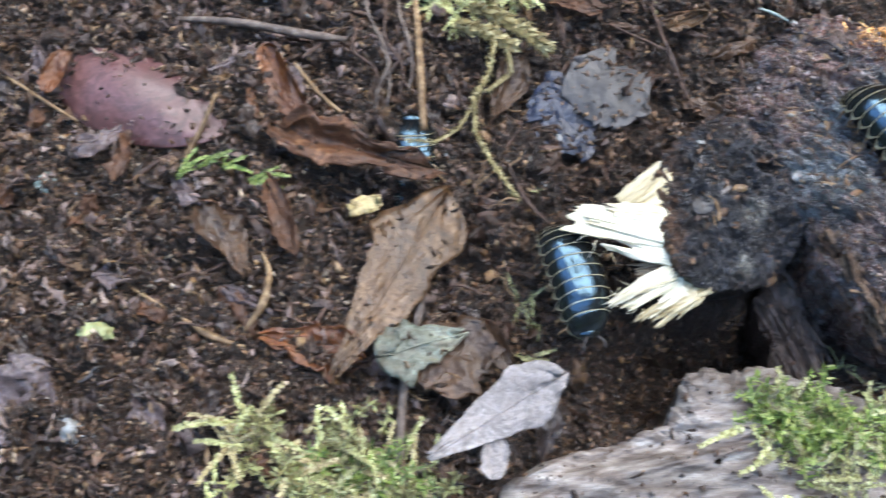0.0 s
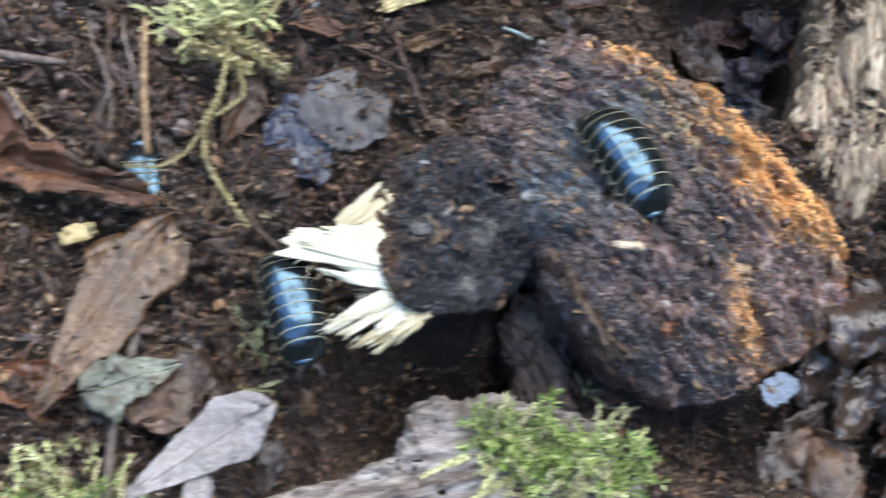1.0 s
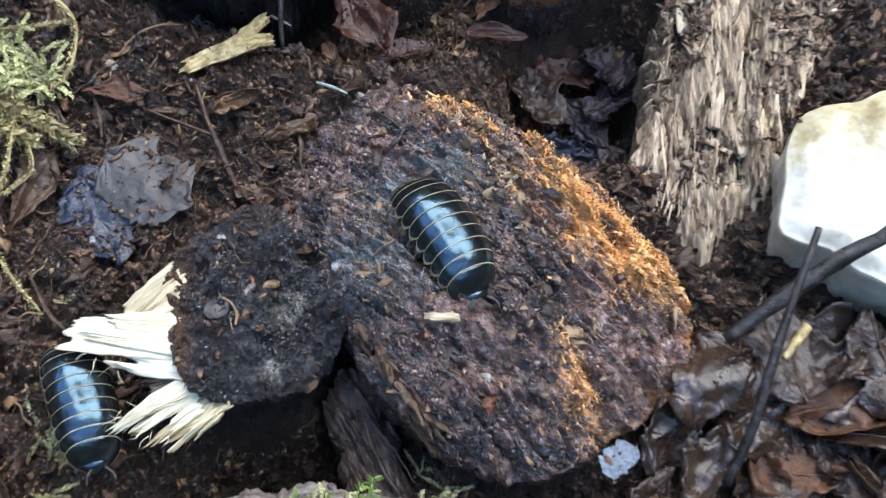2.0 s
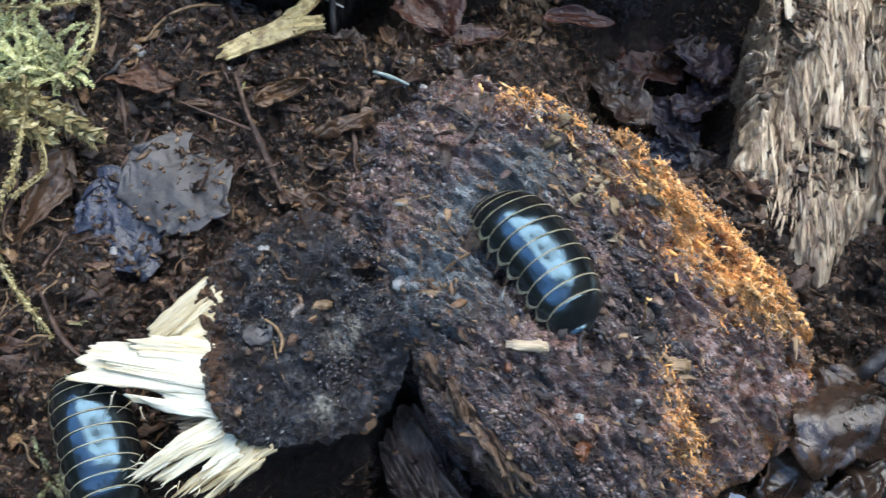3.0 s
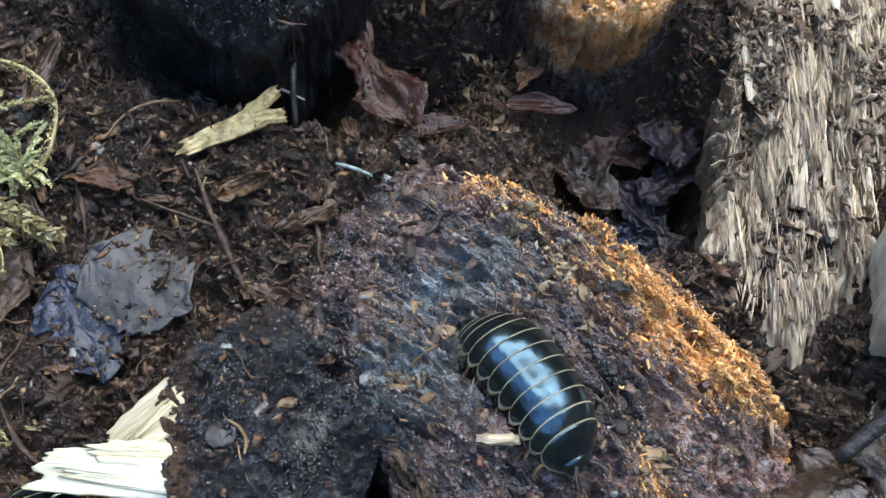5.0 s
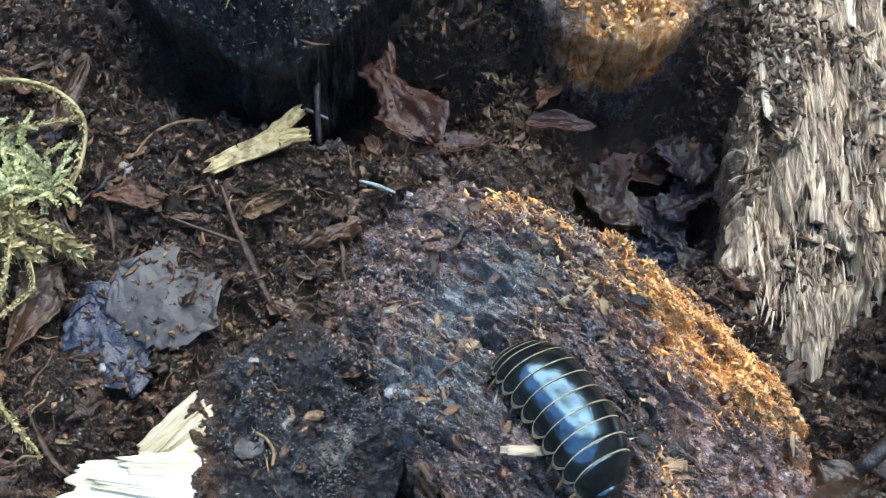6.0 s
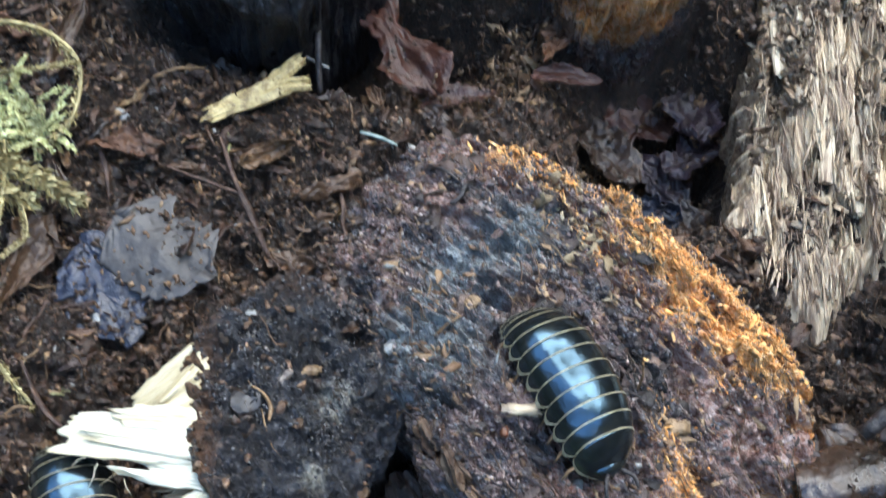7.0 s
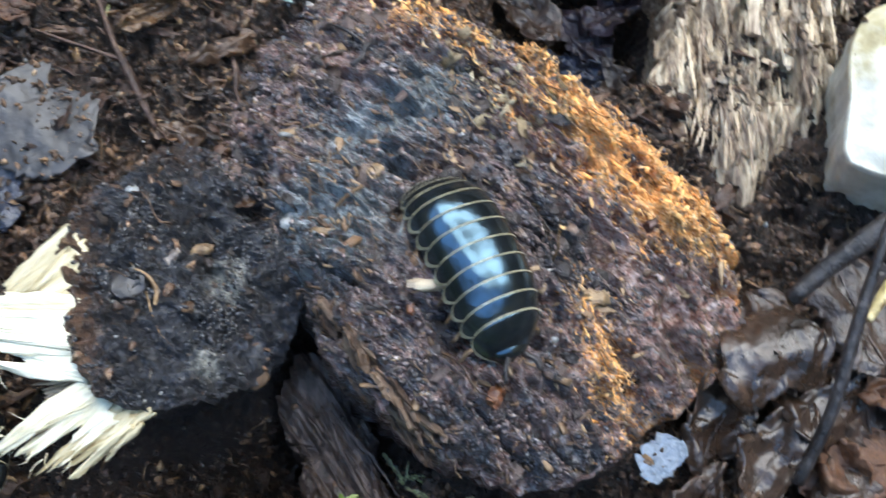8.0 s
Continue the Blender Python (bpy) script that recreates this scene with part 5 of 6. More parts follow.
for k, (x, y, z, le, wi, hd, ln, sk) in enumerate([(90, 95.5, -13, 11, 5.5, -60, 20, LEAF_SHADE), (94, 98, -11, 9, 6, 35, -20, LEAF_SHADE), (88, 106, -12, 12, 8, 10, 14, LEAF_RED),
                                                   (96, 106, -8, 13, 8, 80, -24, LEAF_SHADE), (86, 89, -9, 8, 5, -20, 18, LEAF_BLUE), (82, 99.5, -10, 12, 7, 120, 12, LEAF_WET),
                                                   (92, 86, -11, 10, 6, 100, 10, LEAF_WET)]):
    leaf("violet-brown leaf in the shaded hollow" if sk is LEAF_SHADE else "dark fallen leaf in the shaded hollow", x, y, z - 10, le, wi, hd, sk, 40 + k, lean=ln, shape="broad", ragged=0.55, curl=0.6, wave=1.6, veins=0.3, specks=25, rib=False, group="leaves in the hollow")
leaf("wet brown leaf reflecting the sky beside log", 95.4, 45.6, 3.4, 12, 12, 14, LEAF_GLOSS, 22, tilt=3, lean=-4, shape="broad", ragged=0.5, curl=-1.15, bend=-0.5, wave=1.3, veins=0.25, specks=14, rib=False)
leaf("smooth brown leaf beside white stone", 106.0, 49.0, 1.0, 14, 9, 100, LEAF_WET, 23, lean=8, shape="broad", ragged=0.45, curl=-0.4, wave=1.4, specks=20)
wet = random.Random(12)
for k in range(84):
    x, y = wet.uniform(79, 136), wet.uniform(2, 50)
    if (x < 96 and y > 40) or (x < 84 and y > 30):
        continue
    sk = wet.choice((LEAF_WET, LEAF_WET, LEAF_GLOSS, LEAF_BROWN, LEAF_WET, LEAF_CRUMPLED))
    leaf("crumpled wet dark-brown leaf in leaf litter" if sk in (LEAF_WET, LEAF_GLOSS) else "crumpled brown leaf in leaf litter", x, y, -5.5 + wet.uniform(0, 5.0), wet.uniform(9, 18), wet.uniform(6, 12), wet.uniform(0, 360), sk, 60 + k,
         tilt=wet.uniform(-12, 12), lean=wet.uniform(-25, 25), shape=wet.choice(("broad", "oval", "wedge")), ragged=0.5, curl=wet.choice((-1, 1)) * wet.uniform(0.4, 1.5), bend=wet.uniform(-0.8, 0.8), wave=2.4, veins=0.35, specks=8, group="wet leaf litter", nu=30, nv=18)
dry = random.Random(14)
for k in range(92):
    x, y = (dry.uniform(-66, 14), dry.uniform(8, 100)) if k < 60 else (dry.uniform(-20, 60), dry.uniform(72, 112))
    sk = dry.choice((LEAF_WET, LEAF_BROWN, LEAF_WET, LEAF_PINK if x < 0 else LEAF_BROWN, LEAF_CRUMPLED, LEAF_PINK if x < -20 else LEAF_WET))
    if top_z(np.array([x]), np.array([y]))[1][0] >= 0 or math.hypot(x - 22, y - 77) < 10:
        continue
    leaf("small torn leaf fragment in dark soil", x, y, surf(x, y) + 0.7, dry.uniform(3, 8), dry.uniform(2, 5), dry.uniform(0, 360), sk, 110 + k,
         tilt=dry.uniform(-14, 14), lean=dry.uniform(-25, 25), shape=dry.choice(("broad", "oval", "wedge")), ragged=0.6, curl=dry.choice((-1, 1)) * dry.uniform(0.2, 1.0), wave=1.5, veins=0.3, group="leaf fragments", nu=26, nv=16)


leaf("pinkish grey crumpled leaf on soil", -56.5, 31.0, 8.6, 12, 9, 40, LEAF_PINK, 52, lean=8, shape="broad", ragged=0.5, curl=0.6, wave=1.8, veins=0.2, specks=50, rib=False)
leaf("pinkish brown leaf scrap on soil", -38.5, 28.8, 8.2, 8, 5, 120, LEAF_PINK, 53, lean=-14, shape="ragged", ragged=0.5, curl=0.8, wave=1.2, veins=0.2, specks=14, rib=False)
leaf("curled triangular brown leaf on soil", -29.5, 53.5, 9.0, 12, 8, 118, LEAF_BROWN, 54, lean=14, shape="wedge", ragged=0.45, curl=0.7, wave=1.6, veins=0.3, specks=20)
leaf("rolled russet brown leaf beneath crumpled leaf", -21.8, 56.5, 8.6, 12, 5, -70, LEAF_CRUMPLED, 55, lean=20, shape="oval", ragged=0.4, curl=1.5, bend=0.8, wave=1.2, veins=0.3, specks=8)
leaf("torn brown leaf behind russet fragment", -22.5, 71.5, 8.4, 12, 8, -40, LEAF_CRUMPLED, 56, lean=-10, shape="ragged", ragged=0.5, curl=0.6, wave=1.6, veins=0.3, specks=20)
leaf("brown upright leaf strip in soil", 13.5, 106.5, 4.5, 11, 3, 70, LEAF_BROWN, 57, lean=24, shape="oval", ragged=0.3, curl=1.3, wave=0.8, veins=0.2, rib=False)

# ---- twigs, stalks, chips ----
def stick(name, label, points, radii, material, category="twig", group="", **how):
    first = np.array(points[0], float)
    ob = new(name, tube(name, np.array(points, float) - first, radii, material, **how))
    ob.location = mm(first)
    return tagged(ob, label, category, group)


stick("twig", "wet black twig lying against white stone", [(117.6, 59.2, 15), (112.7, 57.6, 13), (105.6, 54.3, 10), (97.0, 49.6, 5.8)], [1.35, 1.25, 1.0, 0.8], TWIG_DARK, knots=0.22, sides=10)
stick("twig", "thin straight dark twig standing over leaf litter", [(106.2, 58.6, 20), (103.2, 52.3, 17.2), (100.2, 45.2, 13.0), (97.6, 37.9, 8.2), (94.5, 32.1, 3.0)], [0.55, 0.6, 0.62, 0.65, 0.6], TWIG_DARK, knots=0.15)
stick("straw", "short yellow straw beside dark twig", [(106.2, 49.4, 10.0), (104.5, 47.6, 9.8), (102.7, 45.7, 9.4)], [0.8, 0.75, 0.35], YELLOW, "straw")
stick("twig", "grey weathered twig on dark soil", [(-38.5, 87.0, 8.5), (-30, 86.2, 9), (-20, 84.3, 9), (-14, 83.6, 8.6)], [0.4, 0.68, 0.66, 0.4], TWIG_GREY, knots=0.2)
stick("twig", "tan twig leaning over soil", [(-31.5, 73.5, 12), (-34.5, 68, 9), (-38, 62, 6.8), (-41, 57.5, 6)], [0.45, 0.5, 0.48, 0.6], STALK, knots=0.4)
stick("stalk", "upright tan stalk behind millipede", [(-4.2, 92, 6), (-3.6, 84.9, 7.5), (-3.2, 78, 8), (-2.7, 70.5, 6)], [0.5, 0.55, 0.55, 0.5], STALK, "stalk")
stick("stalk", "grey-brown stalk under mouldy leaf", [(-0.8, 56, 6), (-2.2, 49, 6), (-3.6, 42, 6), (-5.2, 34, 6), (-5.9, 21.5, 5)], [0.5, 0.6, 0.6, 0.62, 0.6], TWIG_GREY, "stalk")
stick("stalk", "forked reddish stalk in soil", [(31.2, 92.5, 3.2), (32.6, 87, 3.4), (34.2, 82.5, 3.0), (36.2, 77, 2.0)], [0.3, 0.46, 0.42, 0.25], ROOT, "stalk", knots=0.4)
stick("stalk", "thin brown stalk across soil", [(24.5, 89.0, 3.4), (28.5, 87.0, 3.2), (33.5, 84.5, 3.2)], [0.18, 0.28, 0.22], ROOT, "stalk", knots=0.4)
stick("stalk", "curled pale bark strip on soil", [(-24.6, 51.5, 8.5), (-23.4, 48, 9.2), (-24.2, 44, 8.8), (-26.6, 40.5, 7.6)], [0.3, 0.55, 0.5, 0.15], STALK, "bark strip", knots=0.4)
stick("stalk", "tan twig lying on dark soil", [(-42, 46.5, 7.5), (-35.5, 42.6, 7.8), (-31, 40, 7.2), (-26.5, 38.6, 7.0)], [0.25, 0.45, 0.48, 0.2], STALK, "twig", knots=0.4)
stick("stalk", "thin pale grass stem on soil", [(-62, 77.5, 9), (-56, 73.5, 9.4), (-51.5, 70.8, 8.6)], [0.22, 0.28, 0.2], STALK, "stem")
stick("stalk", "thin pale curved stem on leaf", [(-21, 79, 10.5), (-17.5, 74, 11.5), (-14, 70.5, 12.2)], [0.22, 0.3, 0.25], STALK, "stem")
stick("twig", "thin pale sliver on rotten log", [(x, y, surf(x, y) + 0.4) for x, y in ((53.0, 61.6), (54.4, 62.5), (55.8, 63.4))], [0.18, 0.24, 0.14], STALK)
stick("sliver", "pale mint sliver of wood on soil", [(47.6, 92.0, 2.6), (49.8, 91.0, 2.7), (51.8, 90.0, 2.4)], [0.2, 0.3, 0.16], MINT, "sliver")
stick("sliver", "white sliver near yellow chip", [(37.2, 107.2, -0.5), (41, 105.0, 0.2), (44.6, 102.6, 0.4)], [0.2, 0.3, 0.16], GRIT, "sliver")
stick("stalk", "dark upright stub beside yellow chip", [(43.2, 99.0, 0), (43.3, 102, 3), (43.5, 105.3, 4.5)], [0.42, 0.45, 0.5], TWIG_DARK, "stalk")
stick("stalk", "thin stem curving on soil", [(20.5, 98.5, 1.5), (22.8, 101.2, 2.0), (26.0, 102.8, 2.0), (29.5, 103.3, 1.2)], [0.18, 0.26, 0.24, 0.14], STALK, "stem", knots=0.3)
stick("stalk", "pale root hanging by the slab", [(10.5, 64.5, 1.5), (9.5, 66.5, 2.6), (12.0, 61.0, 2.6), (15.5, 57.5, 2.0)], [0.15, 0.26, 0.30, 0.15], ROOT, "root", knots=0.4)


for k, (x0, y0, x1, y1, bend) in enumerate([(-11.5, 92, -8.0, 73.5, 1.0), (-9.0, 93, -6.2, 75, -0.8), (-6.6, 91, -4.8, 76.5, 0.6), (-13.5, 88, -10.0, 76, -1.2), (-8.5, 86, -9.6, 72.5, 1.4)]):
    mx, my = (x0 + x1) / 2 + bend, (y0 + y1) / 2
    stick("stalk", "brown stringy root hanging over soil", [(x0, y0, 8.5), ((x0 + mx) / 2 - 0.6 * bend, (y0 + my) / 2, 9.0), (mx, my, 9.0 + 0.5 * bend), (x1 + 0.4, (my + y1) / 2, 8.2), (x1, y1, 6.6)], [0.15, 0.24, 0.27, 0.2, 0.1], ROOT if k % 2 else TWIG_GREY, "root", "stringy roots", knots=0.3)


def twig_bits():
    """Short bits of twig and bark strewn over the soil."""
    r = random.Random(31)
    shapes = []
    for k in range(9):
        ln, w = r.uniform(3, 9), r.uniform(0.12, 0.34)
        pts = [(0, -ln / 2, 0), (r.uniform(-.5, .5), -ln / 6, 0.4), (r.uniform(-.5, .5), ln / 6, 0.5), (0, ln / 2, 0)]
        shapes.append(tube("twig_bit", pts, [w * 0.7, w, w, w * 0.5], (ROOT, STALK, TWIG_DARK, ROOT)[k % 4], 7, 0.4, k, 5))
    for k in range(130):
        x, y = (r.uniform(-66, 22), r.uniform(10, 104)) if k < 90 else (r.uniform(-10, 70), r.uniform(74, 112))
        me = shapes[r.randrange(9)]
        ob = new("twig_bit", me)
        ob.matrix_world = place(x, y, surf(x, y) + 0.35, r.uniform(-12, 12), 0, r.uniform(0, 360))
        tagged(ob, "short thin bit of brown twig on soil", "twig", "twig bits")


twig_bits()


def chip(name, label, x, y, z, length, width, height, heading, material, seed, category="chip", group="", lean=0):
    """A broken flat chip with worn edges."""
    bm = bmesh.new()
    bmesh.ops.create_cube(bm, size=1)
    bmesh.ops.bevel(bm, geom=bm.edges[:], offset=0.16, segments=2, affect="EDGES")
    bmesh.ops.subdivide_edges(bm, edges=[e for e in bm.edges if e.calc_length() > 0.3], cuts=3, use_grid_fill=True)
    noise_seed = Vector((seed * 3.7, seed * 1.3, 0))
    for v in bm.verts:
        w = 1 + 0.3 * noise.noise(Vector((0, v.co.y * 3, 0)) + noise_seed)
        v.co = Vector((v.co.x * width * w, v.co.y * length, v.co.z * height)) + noise.noise_vector(v.co * 2.5 + noise_seed) * 0.22 * width
        v.co *= MM
    me = bpy.data.meshes.new(name)
    bm.to_mesh(me)
    bm.free()
    me.materials.append(material)
    for p in me.polygons:
        p.use_smooth = True
    ob = new(name, me)
    ob.matrix_world = place(x, y, z, 0, lean, heading - 90)
    return tagged(ob, label, category, group)


def forked_chip():
    """A tapered chip of yellow wood whose broad end is split in two."""
    ob = thing("wood_chip", "flat pale yellow wood chip with forked end", "chip", at=place(29.4, 95.2, 3.4, 0, 0, 24 - 90))
    for k, (x, y, heading, width, length, tip, taper) in enumerate(((0, 10.6, 180, 3.4, 11.5, 0.25, 0.35), (-0.7, 9.6, 14, 1.9, 5.0, 0.2, 0.1), (0.9, 9.8, -16, 2.0, 4.0, 0.3, 0.1))):
        verts, faces = torn_sheet(width, length, 301 + 9 * k, tip, taper, 0.6, 0.2)
        part("strip", mesh_from("strip", verts, faces, YELLOW), ob, at=place(x, y, 0.1 * k, 0, 0, heading))


forked_chip()
chip("wood_chip", "pale chip beneath a curled leaf", -10.6, 58.0, 9.0, 4.6, 2.3, 0.5, 20, YELLOW, 3)
chip("bark_chip", "orange bark fragment on dark soil", -58.5, 44.5, 8.6, 5.6, 3.4, 0.8, -10, TORN_BROWN, 4)
chip("lichen_flake", "mint-green lichen flake on soil", -55.0, 61.6, 8.6, 2.6, 2.4, 0.8, 40, MINT, 5, "lichen")
chip("stone_chip", "small white stone chip on soil", -48.7, 27.6, 8.5, 2.4, 4.0, 1.6, 30, GRIT, 6, "stone")
chip("leaf_piece", "yellow-green leaf piece on soil", -46.4, 40.4, 8.4, 4.8, 2.2, 0.7, -6, MOSS_PALE, 7, "leaf")
leaf("flat pale blue flake among wet leaves", 81.4, 36.2, 4.0, 5.0, 3.6, 30, LEAF_PALE_BLUE, 8, shape="broad", ragged=0.4, curl=-0.2, wave=0.3, veins=0.0, rib=False, specks=10, name="leaf_flake")
chip("lichen_flake", "mint-green lichen flake beside rotten log", 46.4, 87.6, surf(46.4, 87.6) + 0.4, 2.0, 1.4, 0.5, 20, MINT, 12, "lichen")
chip("bark_chip", "pinkish bark chip on log rim", 71.8, 85.6, surf(71.8, 85.6) + 0.4, 3.6, 2.0, 0.6, -40, BARK, 9)
for k, (x, y, s) in enumerate([(34.9, 65.3, 0.7), (48.7, 62.0, 1.1), (17.0, 71.5, 0.8), (53.5, 91.4, 0.9), (64.9, 45.4, 1.1), (57.0, 107, 1.6), (52.4, 96.2, 0.9), (19.4, 97.6, 1.2), (40, 108, 0.8)]):
    chip("grit_grain", "small pale grit grain", x, y, surf(x, y) + 0.2, s * 1.5, s, s * 0.8, k * 47, GRIT, 20 + k, "grit", "grit grains")


chip("twig", "short pale broken twig on rotten log", 60.4, 52.2, surf(60.4, 52.2) + 0.5, 4.0, 1.05, 0.8, -6, OLDWOOD, 31, "twig")
leaf("small grey flake on black bark slab", 34.2, 55.7, surf(34.2, 55.7) + 0.5, 3.2, 2.6, 20, LEAF_SLATE, 50, shape="broad", ragged=0.3, curl=-0.3, wave=0.3, veins=0.0, rib=False, nu=16, nv=10, name="bark_flake", group="bark flakes")
stick("root", "thin red-brown root on black bark slab", [(x, y, surf(x, y) + 0.5) for x, y in ((34.9, 57.0), (36.0, 56.2), (36.5, 55.0), (36.3, 53.7))], [0.16, 0.24, 0.22, 0.14], STALK, "root")
leaf("torn tan fibre flap beside a hole in bark", 44.2, 65.2, surf(44.2, 65.2) + 0.8, 3.0, 2.0, 10, LEAF_BROWN, 51, shape="ragged", ragged=0.6, curl=0.8, wave=0.6, rib=False, nu=16, nv=10, name="bark_flake", group="bark flakes")
for k, (x, y, le, wi, he, skin, what) in enumerate([(58.4, 50.4, 1.0, 0.7, 80, LEAF_RUSSET, "small orange crumb on rotten log"), (65.2, 42.2, 2.0, 1.3, 60, LEAF_RUSSET, "orange rot fragment on rotten log"), (77.2, 51.6, 2.6, 1.3, -10, LITTER_TAN, "tan wood chip on rotten log"),
                                                    (87.0, 52.8, 2.4, 1.2, -50, LITTER_TAN, "tan wood chip on rotten log"), (71.8, 47.5, 0.9, 0.8, 0, GRIT, "pale grit grain on rotten log"), (40.2, 60.0, 2.6, 1.0, -4, STALK, "brown bark chip on black slab"),
                                                    (37.8, 58.6, 2.0, 0.8, 40, BARK, "grey-brown bark chip on black slab"), (57.5, 66.0, 1.6, 1.2, 30, LITTER_TAN, "tan wood chip on rotten log"), (84.9, 59.2, 1.5, 1.2, 20, LEAF_RED, "glossy dark red bead of rot on orange wood")]):
    chip("wood_chip", what, x, y, surf(x, y) + 0.1, le, wi, 0.5 if skin is not LEAF_RED else 1.0, he, skin, 40 + k, "chip", "chips on the log")
stick("stalk", "thin pale upright stem on rotten log", [(73.0, 55.0, surf(73, 55)), (73.3, 55.6, surf(73, 55) + 1.5), (73.4, 56.6, surf(73, 55) + 2.6)], [0.16, 0.14, 0.08], STALK, "stem")


# ---- moss and roots ----
def moss(name, label, centres, count, length, material, spread, up=0.5, leaves=34, heading=None, star=False):
    """A tuft of leafy moss shoots, one mesh; the shoots start round the given places."""
    verts, faces, base = [], [], 0
    for k in range(count):
        cx, cy, r = centres[k % len(centres)]
        a, d = rng.uniform(0, 2 * np.pi), r * math.sqrt(rng.uniform())
        x, y = cx + d * math.cos(a), cy + d * math.sin(a)
        h = rng.uniform(0, 2 * np.pi) if heading is None else radians(heading) + spread * rng.normal()
        start = np.array([x, y, surf(x, y) + 0.1])
        ln = length * rng.uniform(0.6, 1.3)
        t = np.linspace(0, 1, leaves // 2)
        bow = rng.uniform(0.2, 0.9)
        line = start + np.stack([np.cos(h) * t * ln * 0.8, np.sin(h) * t * ln * 0.8, ln * up * (np.sin(t * 2.2) * bow + 0.15 * t)], 1)
        for i, p in enumerate(line):
            for side in (-1, 1):
                b = h + side * rng.uniform(0.5, 1.2) if not star else 2.4 * (2 * i + side) + rng.uniform(-0.4, 0.4)
                s = (ln * 0.085 * (1.15 - 0.5 * t[i]) if not star else ln * 0.21) * rng.uniform(0.7, 1.3)
                o = np.array([math.cos(b), math.sin(b), rng.uniform(-0.1, 0.7) if not star else rng.uniform(0.2, 1.1)]) * s
                w = np.array([-math.sin(b), math.cos(b), 0.0]) * s * (0.36 if not star else 0.15)
                verts += [p, p + o * 0.5 + w, p + o, p + o * 0.5 - w]
                faces.append([base, base + 1, base + 2, base + 3])
                base += 4
        stem_w = np.array([-math.sin(h), math.cos(h), 0.0]) * 0.09
        for i in range(len(line) - 1):
            verts += [line[i] - stem_w, line[i] + stem_w, line[i + 1] + stem_w, line[i + 1] - stem_w]
            faces.append([base, base + 1, base + 2, base + 3])
            base += 4
    return tagged(new(name, mesh_from(name, verts, faces, material, False)), label, "moss", kind="stuff")


moss("moss_tuft", "bright green moss tuft on bark", [(44, 30, 2.2), (49.5, 30, 2.4), (54, 28.5, 2.6), (47, 26.5, 2.2), (60, 26, 1.5)], 105, 5.0, MOSS_GREEN, 0.5, 0.7, leaves=24, star=True)
moss("moss_tuft", "dry yellowish moss strands on bark", [(43, 26, 4), (50, 27, 5), (56, 25, 5), (61, 28, 3), (50, 19, 6)], 26, 7.0, MOSS_YELLOW, 0.5, 0.4, leaves=36)
moss("moss_tuft", "olive moss strands on bark", [(46, 29, 4), (54, 27, 4), (50, 20, 6)], 70, 6.0, MOSS_PALE, 0.5, 0.6, leaves=40)
moss("moss_mat", "pale green moss mat on soil", [(-25, 26, 3), (-17, 24, 4), (-9, 22, 5), (-18, 17, 6), (-4, 17, 5), (-30, 17, 3)], 46, 7.5, MOSS_YELLOW, 0.5, 0.7, leaves=36)
moss("moss_mat", "brownish strands in the moss mat", [(-25, 25, 3), (-17, 23, 4), (-9, 21, 5), (-18, 16, 6), (-4, 16, 5)], 60, 7.0, MOSS_GOLD, 0.5, 0.6, leaves=36)
moss("moss_mat", "tangled olive moss leaves on soil", [(-24, 26, 3), (-16, 25, 4), (-8, 23, 4), (-19, 18, 5), (-4, 18, 4)], 80, 5.2, MOSS_PALE, 0.5, 0.8, leaves=26, star=True)
moss("moss_mat", "greener moss in the pale mat", [(-10, 20, 4), (-5, 18, 4), (-15, 21, 3)], 50, 5.2, MOSS_GREEN, 0.5, 0.7, leaves=22, star=True)
moss("moss_tuft", "yellow-green moss tuft beside soil", [(5, 98, 3.5), (2, 93.5, 4), (8, 96, 3), (1, 101, 3.5), (10, 95.5, 1.5)], 210, 5.2, MOSS_YELLOW, 0.5, 0.8, leaves=60)
moss("moss_shoot", "bright green moss shoot over soil", [(-37, 62, 0.4), (-34, 63.6, 0.5), (-31, 64, 0.5), (-27, 62.5, 0.5)], 16, 5.4, MOSS_GREEN, 0.35, 0.5, heading=15)
moss("moss_shoot", "small moss sprig beneath millipede", [(10.5, 38.6, 1), (13, 43, 0.8), (11, 46.5, 0.8)], 12, 5.0, MOSS_PALE, 0.5, 0.5)
moss("moss_shoot", "pale moss sprig below the log", [(57.5, 39, 0.5), (60, 35.5, 0.8)], 8, 4.0, MOSS_PALE, 0.5, 0.5)
moss("moss_shoot", "small green moss speck on soil", [(33, 92.5, 0.8), (13.5, 63.5, 0.8), (-61.5, 36, 0.8)], 9, 1.7, MOSS_PALE, 0.5, 0.7)


